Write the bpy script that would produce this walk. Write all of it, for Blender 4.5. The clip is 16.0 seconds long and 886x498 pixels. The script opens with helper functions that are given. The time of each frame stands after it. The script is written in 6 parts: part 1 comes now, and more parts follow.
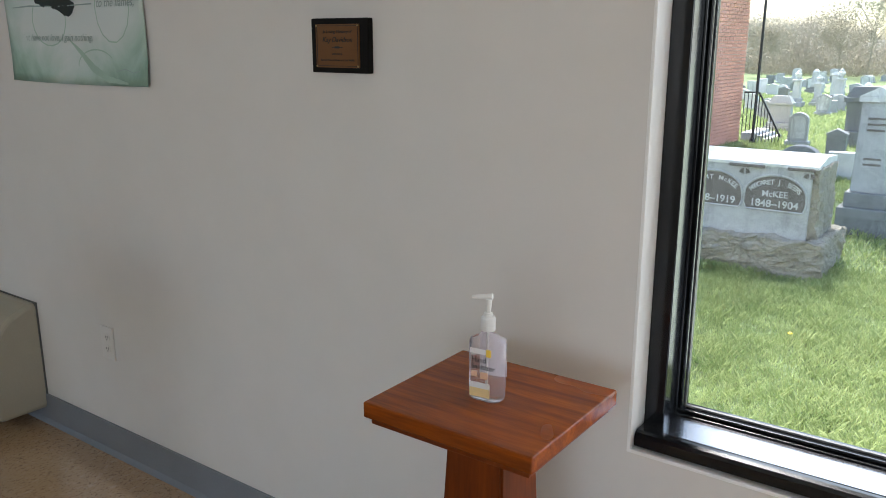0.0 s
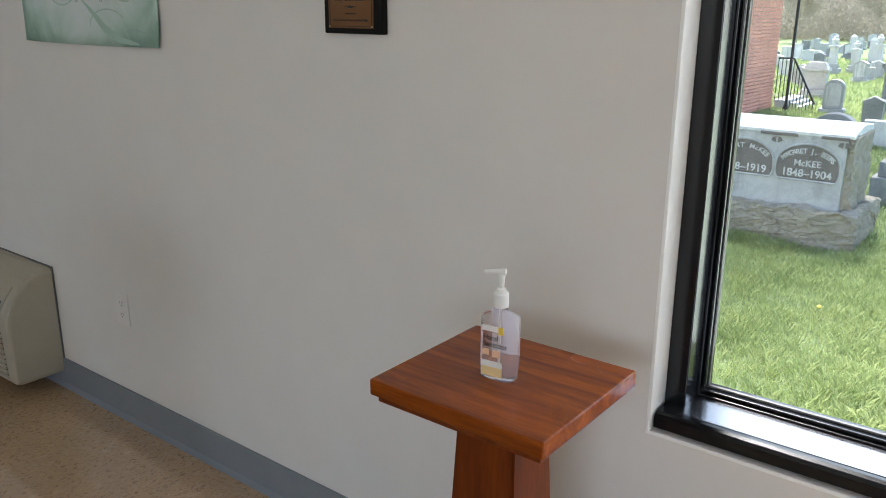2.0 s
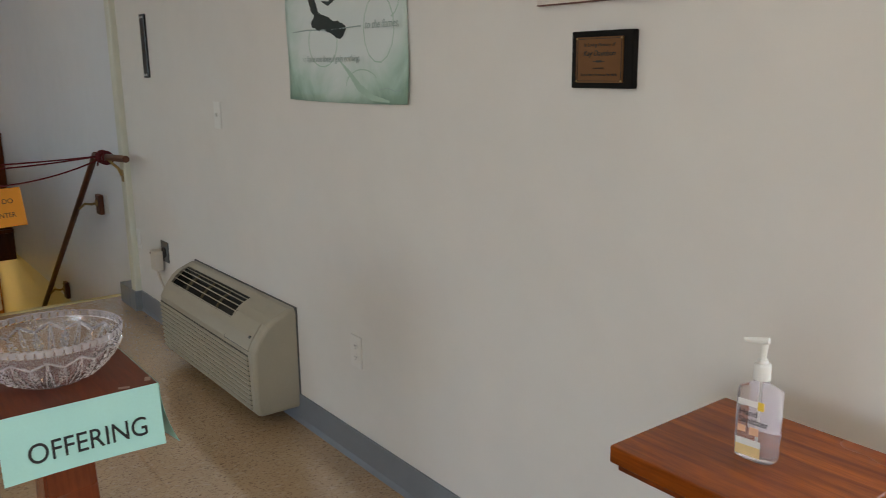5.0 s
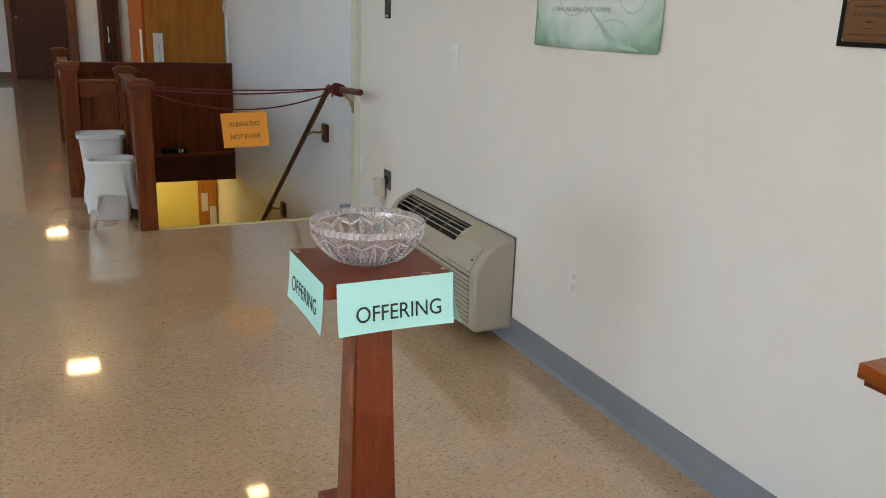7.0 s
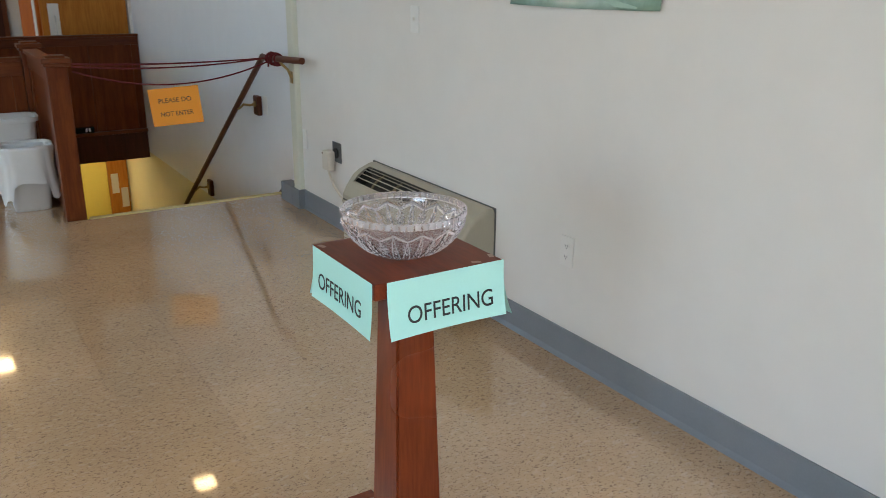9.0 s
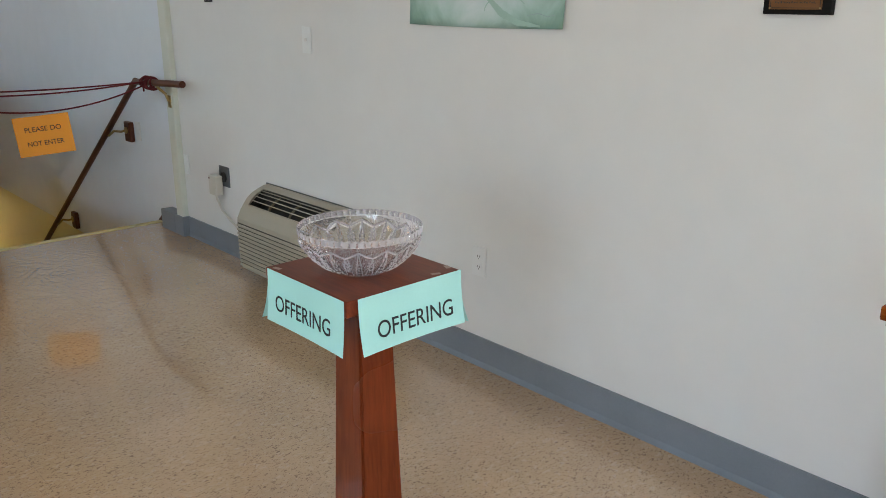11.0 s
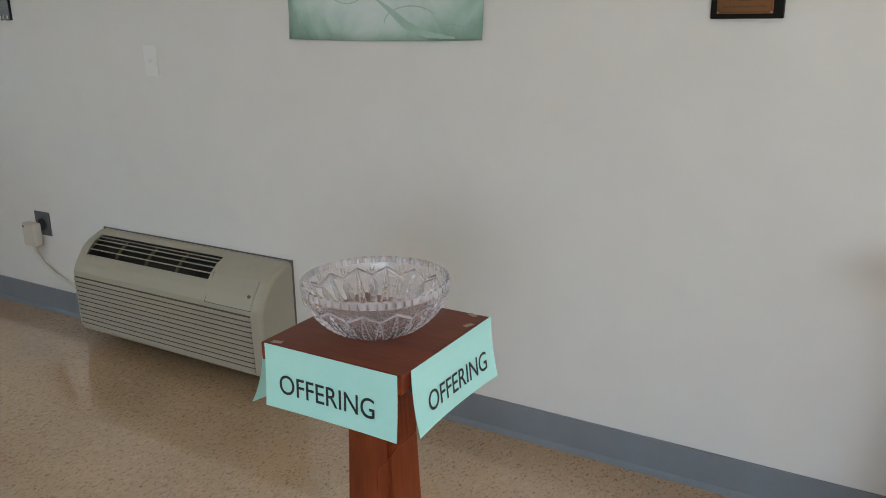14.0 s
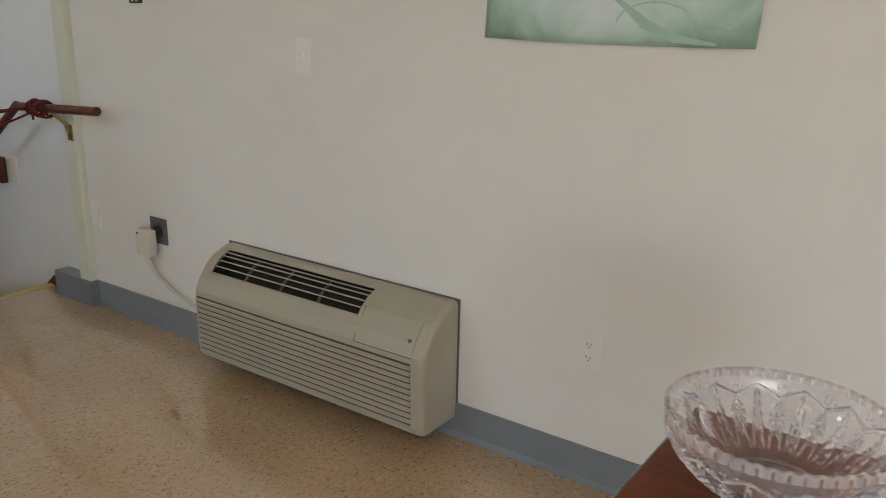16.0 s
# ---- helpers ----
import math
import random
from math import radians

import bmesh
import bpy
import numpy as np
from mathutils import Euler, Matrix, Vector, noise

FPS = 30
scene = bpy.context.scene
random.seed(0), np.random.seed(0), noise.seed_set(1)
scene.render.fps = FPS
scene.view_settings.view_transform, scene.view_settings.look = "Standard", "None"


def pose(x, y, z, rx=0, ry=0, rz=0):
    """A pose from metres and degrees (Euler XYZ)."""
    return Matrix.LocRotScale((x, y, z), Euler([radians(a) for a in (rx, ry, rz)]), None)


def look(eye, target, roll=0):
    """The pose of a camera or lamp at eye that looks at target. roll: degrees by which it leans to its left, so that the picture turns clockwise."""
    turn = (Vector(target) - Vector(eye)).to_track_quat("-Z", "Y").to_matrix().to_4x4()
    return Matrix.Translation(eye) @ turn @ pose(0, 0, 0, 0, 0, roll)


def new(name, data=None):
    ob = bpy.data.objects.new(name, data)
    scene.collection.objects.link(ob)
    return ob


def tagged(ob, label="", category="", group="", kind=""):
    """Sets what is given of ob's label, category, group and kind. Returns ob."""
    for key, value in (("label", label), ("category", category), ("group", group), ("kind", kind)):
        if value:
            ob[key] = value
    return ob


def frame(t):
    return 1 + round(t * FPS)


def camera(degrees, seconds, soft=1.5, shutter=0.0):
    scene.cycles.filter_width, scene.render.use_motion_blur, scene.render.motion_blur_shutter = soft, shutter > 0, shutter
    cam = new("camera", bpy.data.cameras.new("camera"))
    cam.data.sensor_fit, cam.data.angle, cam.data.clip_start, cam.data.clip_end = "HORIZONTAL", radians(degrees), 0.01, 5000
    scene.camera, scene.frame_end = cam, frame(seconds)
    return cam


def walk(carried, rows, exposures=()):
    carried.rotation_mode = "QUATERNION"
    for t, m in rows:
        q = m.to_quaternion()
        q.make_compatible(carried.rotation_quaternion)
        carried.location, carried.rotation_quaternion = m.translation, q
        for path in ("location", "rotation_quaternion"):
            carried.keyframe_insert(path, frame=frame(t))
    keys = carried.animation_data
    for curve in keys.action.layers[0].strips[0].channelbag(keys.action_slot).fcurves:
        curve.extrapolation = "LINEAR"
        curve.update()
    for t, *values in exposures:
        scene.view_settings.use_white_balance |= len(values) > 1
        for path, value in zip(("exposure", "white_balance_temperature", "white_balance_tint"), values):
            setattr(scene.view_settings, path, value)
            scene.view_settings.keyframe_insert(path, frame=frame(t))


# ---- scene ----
cam = camera(57.0, 16.0, soft=0.9, shutter=0.2)
PATH = [
    (0, (-0.049, -1.435, 1.407), (-1.183, 0.136, 0.913), 0.1),
    (0.5, (-0.054, -1.421, 1.408), (-1.199, 0.135, 0.89), 0.4),
    (1, (-0.064, -1.406, 1.399), (-1.214, 0.138, 0.855), 0.4),
    (1.5, (-0.069, -1.386, 1.4), (-1.23, 0.144, 0.84), 0.3),
    (2, (-0.072, -1.365, 1.399), (-1.242, 0.151, 0.824), 0.3),
    (2.5, (-0.072, -1.347, 1.394), (-1.272, 0.148, 0.824), 0.4),
    (3, (-0.074, -1.342, 1.409), (-1.33, 0.111, 0.852), 0.1),
    (5.5, (-0.138, -1.411, 1.381), (-1.822, -0.412, 0.976), -0.0),
    (6, (-0.103, -1.51, 1.38), (-1.882, -0.71, 0.936), 0.4),
    (6.5, (-0.039, -1.619, 1.377), (-1.798, -0.817, 0.866), 0.8),
    (7, (-0.02, -1.716, 1.372), (-1.758, -0.893, 0.824), 2.0),
    (7.5, (-0.071, -1.769, 1.365), (-1.798, -0.953, 0.773), 2.8),
    (8, (-0.207, -1.786, 1.361), (-1.901, -0.93, 0.729), 2.0),
    (8.5, (-0.283, -1.811, 1.359), (-1.953, -0.916, 0.718), 1.2),
    (9, (-0.318, -1.896, 1.367), (-1.923, -0.883, 0.737), 0.5),
    (9.5, (-0.343, -2.001, 1.378), (-1.847, -0.839, 0.755), -0.4),
    (12, (-0.543, -2.099, 1.364), (-1.912, -0.764, 0.78), 0.1),
    (12.5, (-0.656, -2.109, 1.362), (-1.964, -0.718, 0.768), -0.2),
    (13, (-0.753, -2.138, 1.358), (-1.95, -0.65, 0.762), -0.5),
    (13.5, (-0.865, -2.213, 1.375), (-1.935, -0.623, 0.803), -0.8),
    (14, (-0.932, -2.204, 1.369), (-1.923, -0.561, 0.805), -0.9),
    (14.5, (-1.027, -2.114, 1.358), (-2.028, -0.483, 0.798), -0.20),
    (15, (-1.156, -2.053, 1.349), (-2.208, -0.455, 0.784), 1.22),
    (15.5, (-1.366, -2.050, 1.361), (-2.434, -0.467, 0.790), 1.55),
    (16, (-1.580, -2.016, 1.358), (-2.670, -0.455, 0.794), 1.18),
]
EXPOSURES = [(0.0, 1.94, 6200, 11), (3.0, 2.06, 6250, 11), (5.5, 2.30, 6650, 11), (6.5, 2.78, 6450, 10), (9.5, 2.74, 6050, 8), (12.5, 2.56, 6050, 9), (14.0, 2.43, 6150, 9), (15.0, 2.49, 6300, 9), (16.0, 2.52, 6800, 11)]
walk(cam, [(t, look(eye, target, roll)) for t, eye, target, roll in PATH], EXPOSURES)

# ---- world, sun, lights ----
world = bpy.data.worlds.new("overcast_sky")
scene.world = world
world.use_nodes = True
wn = world.node_tree.nodes
sky = wn.new("ShaderNodeTexSky")
sky.sky_type, sky.sun_disc = "NISHITA", False
sky.sun_elevation, sky.sun_rotation = radians(57), radians(-34)
sky.air_density, sky.dust_density, sky.ozone_density = 1.0, 2.0, 1.0
world.node_tree.links.new(sky.outputs[0], wn["Background"].inputs[0])
wn["Background"].inputs[1].default_value = 0.15

sun = new("sun", bpy.data.lights.new("sun", "SUN"))
sun.data.energy, sun.data.angle, sun.data.color = 3.3, radians(14), (1.0, 0.96, 0.91)
sun.matrix_world = look((0, 0, 0), (0.30, -0.45, -0.85))


def area_light(name, eye, target, sx, sy, watts, color):
    lamp = bpy.data.lights.new(name, "AREA")
    lamp.shape, lamp.size, lamp.size_y, lamp.energy, lamp.color = "RECTANGLE", sx, sy, watts, color
    ob = new(name, lamp)
    ob.matrix_world = look(eye, target)
    return ob


DAY = (0.94, 0.97, 1.0)
SKYBLUE = (0.62, 0.82, 1.0)
ROOM_S, ROOM_E, ROOM_W, CEIL = -5.6, 2.6, -17.0, 2.75
# Unseen windows, assumed; place, watts and blue tint tuned to light the walls.
ASSUMED_WINDOWS = [(-13.4, 2.4, 0.7, 2.4, 1.0), (-8.8, 0.8, 1.2, 2.2, 5.0), (1.0, 2.8, 0.7, 2.4, 11.4)]   # centre, width, sill, head, watts
for wx, ww, sill, top, watts in ASSUMED_WINDOWS:
    area_light("assumed_south_daylight", (wx, ROOM_S - 0.12, (sill + top) / 2), (wx, 0, 1.35), ww - 0.1, top - sill - 0.1, watts, SKYBLUE if wx < -5 else DAY)
area_light("north_window_daylight", (0.35, 0.22, 1.45), (0.35, -3, 0.9), 1.75, 1.6, 5, DAY)


# ---- building helpers ----
def world_of(ob):
    m = ob.matrix_basis.copy()
    if ob.parent:
        m = world_of(ob.parent) @ ob.matrix_parent_inverse @ m
    return m


def part(name, bm, material, parent=None, label="", smooth=False):
    me = bpy.data.meshes.new(name)
    if isinstance(bm, bmesh.types.BMesh):
        bmesh.ops.recalc_face_normals(bm, faces=bm.faces)
        bm.to_mesh(me)
        bm.free()
    else:
        me.from_pydata(*bm)
    if smooth:
        me.shade_smooth()
    me.materials.append(material)
    ob = new(name, me)
    if parent:
        ob.parent = parent
        ob.matrix_parent_inverse = world_of(parent).inverted()
    if label:
        ob["label"] = label
    return ob


def again(name, source, m, parent):
    """Another piece that shares the mesh of source, posed by m in the world."""
    ob = new(name, source.data)
    ob.parent = parent
    ob.matrix_parent_inverse = world_of(parent).inverted()
    ob.matrix_basis = m
    return ob


def thing(name, at, label, category, group="", kind=""):
    ob = new(name)
    ob.empty_display_size = 0.1
    ob.location = at
    return tagged(ob, label, category, group, kind)


def box(bm, x0, x1, y0, y1, z0, z1, bevel=0.0, seg=2):
    vs = [bm.verts.new(v) for v in ((x0, y0, z0), (x1, y0, z0), (x1, y1, z0), (x0, y1, z0), (x0, y0, z1), (x1, y0, z1), (x1, y1, z1), (x0, y1, z1))]
    fs = [bm.faces.new([vs[i] for i in q]) for q in ((0, 3, 2, 1), (4, 5, 6, 7), (0, 1, 5, 4), (1, 2, 6, 5), (2, 3, 7, 6), (3, 0, 4, 7))]
    if bevel:
        es = list({e for f in fs for e in f.edges})
        bmesh.ops.bevel(bm, geom=es, offset=bevel, segments=seg, affect="EDGES", profile=0.6)
    return bm


def boxes(*rows, bevel=0.0):
    bm = bmesh.new()
    for r in rows:
        box(bm, *r, bevel=bevel)
    return bm


def frustum(bm, cx, cy, a0, b0, z0, a1, b1, z1, bevel=0.0):
    """A box that tapers from half sizes a0, b0 at z0 to a1, b1 at z1."""
    vs = [bm.verts.new((cx + sx * a, cy + sy * b, z)) for a, b, z in ((a0, b0, z0), (a1, b1, z1)) for sx, sy in ((-1, -1), (1, -1), (1, 1), (-1, 1))]
    fs = [bm.faces.new([vs[i] for i in q]) for q in ((0, 3, 2, 1), (4, 5, 6, 7), (0, 1, 5, 4), (1, 2, 6, 5), (2, 3, 7, 6), (3, 0, 4, 7))]
    if bevel:
        bmesh.ops.bevel(bm, geom=list({e for f in fs for e in f.edges}), offset=bevel, segments=2, affect="EDGES")
    return bm


def prism_x(bm, profile, x0, x1):
    """Extrudes a closed (y, z) outline along x."""
    a = [bm.verts.new((x0, y, z)) for y, z in profile]
    b = [bm.verts.new((x1, y, z)) for y, z in profile]
    n = len(profile)
    for i in range(n):
        bm.faces.new((a[i], a[(i + 1) % n], b[(i + 1) % n], b[i]))
    bm.faces.new(a), bm.faces.new(b[::-1])
    return bm


def prism_y(bm, profile, y0, y1):
    """Extrudes a closed (x, z) outline along y."""
    a = [bm.verts.new((x, y0, z)) for x, z in profile]
    b = [bm.verts.new((x, y1, z)) for x, z in profile]
    n = len(profile)
    for i in range(n):
        bm.faces.new((a[i], a[(i + 1) % n], b[(i + 1) % n], b[i]))
    bm.faces.new(a), bm.faces.new(b[::-1])
    return bm


def prism_z(bm, outline, z0, z1, shrink=1.0, mid=(0, 0)):
    a = [bm.verts.new((x, y, z0)) for x, y in outline]
    b = [bm.verts.new((mid[0] + (x - mid[0]) * shrink, mid[1] + (y - mid[1]) * shrink, z1)) for x, y in outline]
    n = len(outline)
    for i in range(n):
        bm.faces.new((a[i], a[(i + 1) % n], b[(i + 1) % n], b[i]))
    bm.faces.new(a), bm.faces.new(b[::-1])
    return bm


def rod(bm, p, q, r0, r1=None, n=10):
    """A round bar from p to q."""
    p, q = Vector(p), Vector(q)
    r1 = r0 if r1 is None else r1
    m = (q - p).to_track_quat("Z", "Y").to_matrix()
    a = [bm.verts.new(p + m @ Vector((r0 * math.cos(6.2832 * i / n), r0 * math.sin(6.2832 * i / n), 0))) for i in range(n)]
    b = [bm.verts.new(q + m @ Vector((r1 * math.cos(6.2832 * i / n), r1 * math.sin(6.2832 * i / n), 0))) for i in range(n)]
    for i in range(n):
        bm.faces.new((a[i], a[(i + 1) % n], b[(i + 1) % n], b[i]))
    bm.faces.new(a[::-1]), bm.faces.new(b)
    return bm


def lathe(bm, cx, cy, rings, n=32, closed=True):
    """Turns (radius, z) rings about a vertical axis."""
    loops = [[bm.verts.new((cx + r * math.cos(6.28319 * i / n), cy + r * math.sin(6.28319 * i / n), z)) for i in range(n)] for r, z in rings]
    for a, b in zip(loops, loops[1:]):
        for i in range(n):
            bm.faces.new((a[i], a[(i + 1) % n], b[(i + 1) % n], b[i]))
    if closed:
        bm.faces.new(loops[0][::-1]), bm.faces.new(loops[-1])
    return bm


def tube(points, radius, n=8):
    """A bent round bar or rope through points, as vertices and faces."""
    pts = [Vector(p) for p in points]
    vs, fs = [], []
    for k, p in enumerate(pts):
        d = (pts[min(k + 1, len(pts) - 1)] - pts[max(k - 1, 0)]).normalized()
        m = d.to_track_quat("Z", "Y").to_matrix()
        vs += [tuple(p + m @ Vector((radius * math.cos(6.28319 * i / n), radius * math.sin(6.28319 * i / n), 0))) for i in range(n)]
    for k in range(len(pts) - 1):
        for i in range(n):
            fs.append((k * n + i, k * n + (i + 1) % n, (k + 1) * n + (i + 1) % n, (k + 1) * n + i))
    fs += [tuple(range(n))[::-1], tuple(range((len(pts) - 1) * n, len(pts) * n))]
    return vs, [], fs


def sag(p, q, drop, n=18):
    p, q = Vector(p), Vector(q)
    return [p.lerp(q, i / n) - Vector((0, 0, drop * 4 * (i / n) * (1 - i / n))) for i in range(n + 1)]


def lettering(name, body, size, m, material, parent, depth=0.0006, align="CENTER", width=None, shear=0.0, bold=0.0):
    """Writing in the built-in font as a mesh; m poses its plane (x along the line, y up)."""
    cu = bpy.data.curves.new(name, "FONT")
    cu.body, cu.size, cu.align_x, cu.align_y, cu.extrude, cu.shear, cu.offset = body, size, align, "CENTER", depth, shear, bold
    tmp = bpy.data.objects.new(name, cu)
    scene.collection.objects.link(tmp)
    bpy.context.view_layer.update()
    me = bpy.data.meshes.new_from_object(tmp.evaluated_get(bpy.context.evaluated_depsgraph_get()))
    bpy.data.objects.remove(tmp)
    if width:
        xs = [v.co.x for v in me.vertices]
        k = width / (max(xs) - min(xs))
        for v in me.vertices:
            v.co.x *= k
    me.materials.clear()
    me.materials.append(material)
    ob = new(name, me)
    ob.parent = parent
    ob.matrix_parent_inverse = world_of(parent).inverted()
    ob.matrix_basis = m
    return ob


def facing(x, y, z, yaw=0.0):
    """The pose of writing on an upright face that looks to -y, turned by yaw about z."""
    return Matrix.Translation((x, y, z)) @ Matrix.Rotation(radians(yaw), 4, "Z") @ Matrix.Rotation(radians(90), 4, "X")


# ---- materials ----
def shader(name):
    m = bpy.data.materials.new(name)
    m.use_nodes = True
    n, l = m.node_tree.nodes, m.node_tree.links
    return m, n, l, n["Principled BSDF"]


def where(n, l, scale=(1, 1, 1)):
    g = n.new("ShaderNodeNewGeometry")
    mp = n.new("ShaderNodeMapping")
    mp.inputs["Scale"].default_value = scale
    l.new(g.outputs["Position"], mp.inputs["Vector"])
    return mp.outputs["Vector"]


def noise_of(n, l, vec, scale, detail=4, rough=0.55, distort=0.0):
    t = n.new("ShaderNodeTexNoise")
    t.inputs["Scale"].default_value, t.inputs["Detail"].default_value = scale, detail
    t.inputs["Roughness"].default_value, t.inputs["Distortion"].default_value = rough, distort
    l.new(vec, t.inputs["Vector"])
    return t.outputs["Fac"]


def ramp(n, l, fac, stops):
    r = n.new("ShaderNodeValToRGB")
    e = r.color_ramp.elements
    while len(e) < len(stops):
        e.new(0.5)
    for el, (p, c) in zip(e, stops):
        el.position, el.color = p, (*c, 1)
    l.new(fac, r.inputs["Fac"])
    return r.outputs["Color"]


def mixed(n, l, fac, a, b, blend="MIX"):
    x = n.new("ShaderNodeMix")
    x.data_type, x.blend_type = "RGBA", blend
    for sock, v in ((x.inputs[0], fac), (x.inputs[6], a), (x.inputs[7], b)):
        if isinstance(v, (int, float)):
            sock.default_value = v
        elif isinstance(v, tuple):
            sock.default_value = (*v, 1)
        else:
            l.new(v, sock)
    return x.outputs[2]


def bumped(n, l, bsdf, height, strength, distance=0.002):
    b = n.new("ShaderNodeBump")
    b.inputs["Strength"].default_value, b.inputs["Distance"].default_value = strength, distance
    l.new(height, b.inputs["Height"])
    l.new(b.outputs[0], bsdf.inputs["Normal"])


def shade(c, k):
    return tuple(min(1.0, v * k) for v in c)


def plain(name, color, rough=0.5, metal=0.0, var=0.08, scale=6.0, bump=0.15, fine=180.0, spec=0.5):
    """A surface with broad and fine variation of colour, gloss and relief."""
    m, n, l, b = shader(name)
    vec = where(n, l)
    broad, grain = noise_of(n, l, vec, scale), noise_of(n, l, vec, fine, 3)
    c = ramp(n, l, broad, [(0.3, shade(color, 1 - var)), (0.7, shade(color, 1 + var))])
    c = mixed(n, l, 0.25, c, ramp(n, l, grain, [(0.3, shade(color, 1 - 1.5 * var)), (0.7, shade(color, 1 + 1.5 * var))]))
    l.new(c, b.inputs["Base Color"])
    r = n.new("ShaderNodeMapRange")
    r.inputs[3].default_value, r.inputs[4].default_value = max(0.02, rough * 0.85), min(1, rough * 1.15)
    l.new(broad, r.inputs[0])
    l.new(r.outputs[0], b.inputs["Roughness"])
    b.inputs["Metallic"].default_value, b.inputs["Specular IOR Level"].default_value = metal, spec
    bumped(n, l, b, grain, bump, 0.001)
    return m


def wood(name, dark, light, axis="z", rough=0.35, fine=1.0, coat=0.0, spec=0.35):
    m, n, l, b = shader(name)
    k = {"x": (1.2, 14, 14), "y": (14, 1.2, 14), "z": (14, 14, 1.2)}[axis]
    vec = where(n, l, k)
    wide = noise_of(n, l, vec, 1.6 * fine, 5, 0.6, 0.6)
    thin = noise_of(n, l, vec, 9 * fine, 3, 0.6)
    blot = noise_of(n, l, where(n, l), 3.0, 2)
    c = ramp(n, l, wide, [(0.3, dark), (0.5, tuple((p + q) / 2 for p, q in zip(dark, light))), (0.72, light)])
    c = mixed(n, l, 0.32, c, ramp(n, l, thin, [(0.35, shade(dark, 0.75)), (0.6, (1, 1, 1))]), "MULTIPLY")
    c = mixed(n, l, 0.25, c, ramp(n, l, blot, [(0.3, shade(dark, 0.8)), (0.7, light)]))
    info = n.new("ShaderNodeObjectInfo")
    hue = n.new("ShaderNodeHueSaturation")
    rr = n.new("ShaderNodeMapRange")
    rr.inputs[3].default_value, rr.inputs[4].default_value = 0.9, 1.1
    l.new(info.outputs["Random"], rr.inputs[0])
    l.new(rr.outputs[0], hue.inputs["Value"])
    l.new(c, hue.inputs["Color"])
    l.new(hue.outputs[0], b.inputs["Base Color"])
    g = n.new("ShaderNodeMapRange")
    g.inputs[3].default_value, g.inputs[4].default_value = rough * 0.8, rough * 1.3
    l.new(blot, g.inputs[0])
    l.new(g.outputs[0], b.inputs["Roughness"])
    b.inputs["Coat Weight"].default_value, b.inputs["Coat Roughness"].default_value = coat, 0.2
    b.inputs["Specular IOR Level"].default_value = spec
    bumped(n, l, b, thin, 0.12, 0.001)
    return m


def painted_wall(name, color, rough=0.55):
    m, n, l, b = shader(name)
    vec = where(n, l)
    broad, mid, fine = noise_of(n, l, vec, 0.9, 3), noise_of(n, l, vec, 7, 4), noise_of(n, l, vec, 240, 3)
    c = ramp(n, l, broad, [(0.3, shade(color, 0.965)), (0.7, shade(color, 1.02))])
    c = mixed(n, l, 0.3, c, ramp(n, l, mid, [(0.35, shade(color, 0.95)), (0.65, shade(color, 1.03))]))
    scuff = noise_of(n, l, where(n, l, (1, 1, 3)), 26, 5, 0.7)
    c = mixed(n, l, ramp(n, l, scuff, [(0.72, (0, 0, 0)), (0.80, (0.16, 0.16, 0.16))]), c, shade(color, 0.75))
    l.new(c, b.inputs["Base Color"])
    b.inputs["Roughness"].default_value = rough
    h = n.new("ShaderNodeMath")
    h.operation = "ADD"
    l.new(mid, h.inputs[0]), l.new(fine, h.inputs[1])
    bumped(n, l, b, h.outputs[0], 0.10, 0.0015)
    return m


def tile_floor(name):
    m, n, l, b = shader(name)
    vec = where(n, l)
    stretched = where(n, l, (1, 0.55, 1))
    base = ramp(n, l, noise_of(n, l, vec, 2.2, 3), [(0.3, (0.47, 0.312, 0.172)), (0.7, (0.55, 0.368, 0.208))])
    chips = noise_of(n, l, stretched, 130, 4, 0.7, 1.0)
    c = mixed(n, l, ramp(n, l, chips, [(0.54, (0, 0, 0)), (0.63, (0.8, 0.8, 0.8))]), base, (0.17, 0.10, 0.055))
    pale = noise_of(n, l, stretched, 60, 3, 0.6, 0.8)
    c = mixed(n, l, ramp(n, l, pale, [(0.55, (0, 0, 0)), (0.68, (0.5, 0.5, 0.5))]), c, (0.60, 0.45, 0.31))
    info = n.new("ShaderNodeObjectInfo")
    rr = n.new("ShaderNodeMapRange")
    rr.inputs[3].default_value, rr.inputs[4].default_value = 0.965, 1.035
    l.new(info.outputs["Random"], rr.inputs[0])
    hue = n.new("ShaderNodeHueSaturation")
    l.new(rr.outputs[0], hue.inputs["Value"])
    l.new(c, hue.inputs["Color"])
    l.new(hue.outputs[0], b.inputs["Base Color"])
    scratch = noise_of(n, l, vec, 1.6, 1, 0.4)
    g = n.new("ShaderNodeMapRange")
    g.inputs[1].default_value, g.inputs[2].default_value = 0.3, 0.7
    g.inputs[3].default_value, g.inputs[4].default_value = 0.18, 0.26
    b.inputs["Coat Weight"].default_value, b.inputs["Coat Roughness"].default_value = 1.0, 0.045
    b.inputs["Coat IOR"].default_value = 1.78
    l.new(scratch, g.inputs[0])
    l.new(g.outputs[0], b.inputs["Roughness"])
    bumped(n, l, b, noise_of(n, l, vec, 14, 2), 0.05, 0.002)
    return m


def glass(name, color=(1, 1, 1), rough=0.0, ior=1.45):
    m, n, l, b = shader(name)
    b.inputs["Base Color"].default_value = (*color, 1)
    b.inputs["Transmission Weight"].default_value, b.inputs["Roughness"].default_value, b.inputs["IOR"].default_value = 1.0, rough, ior
    return m


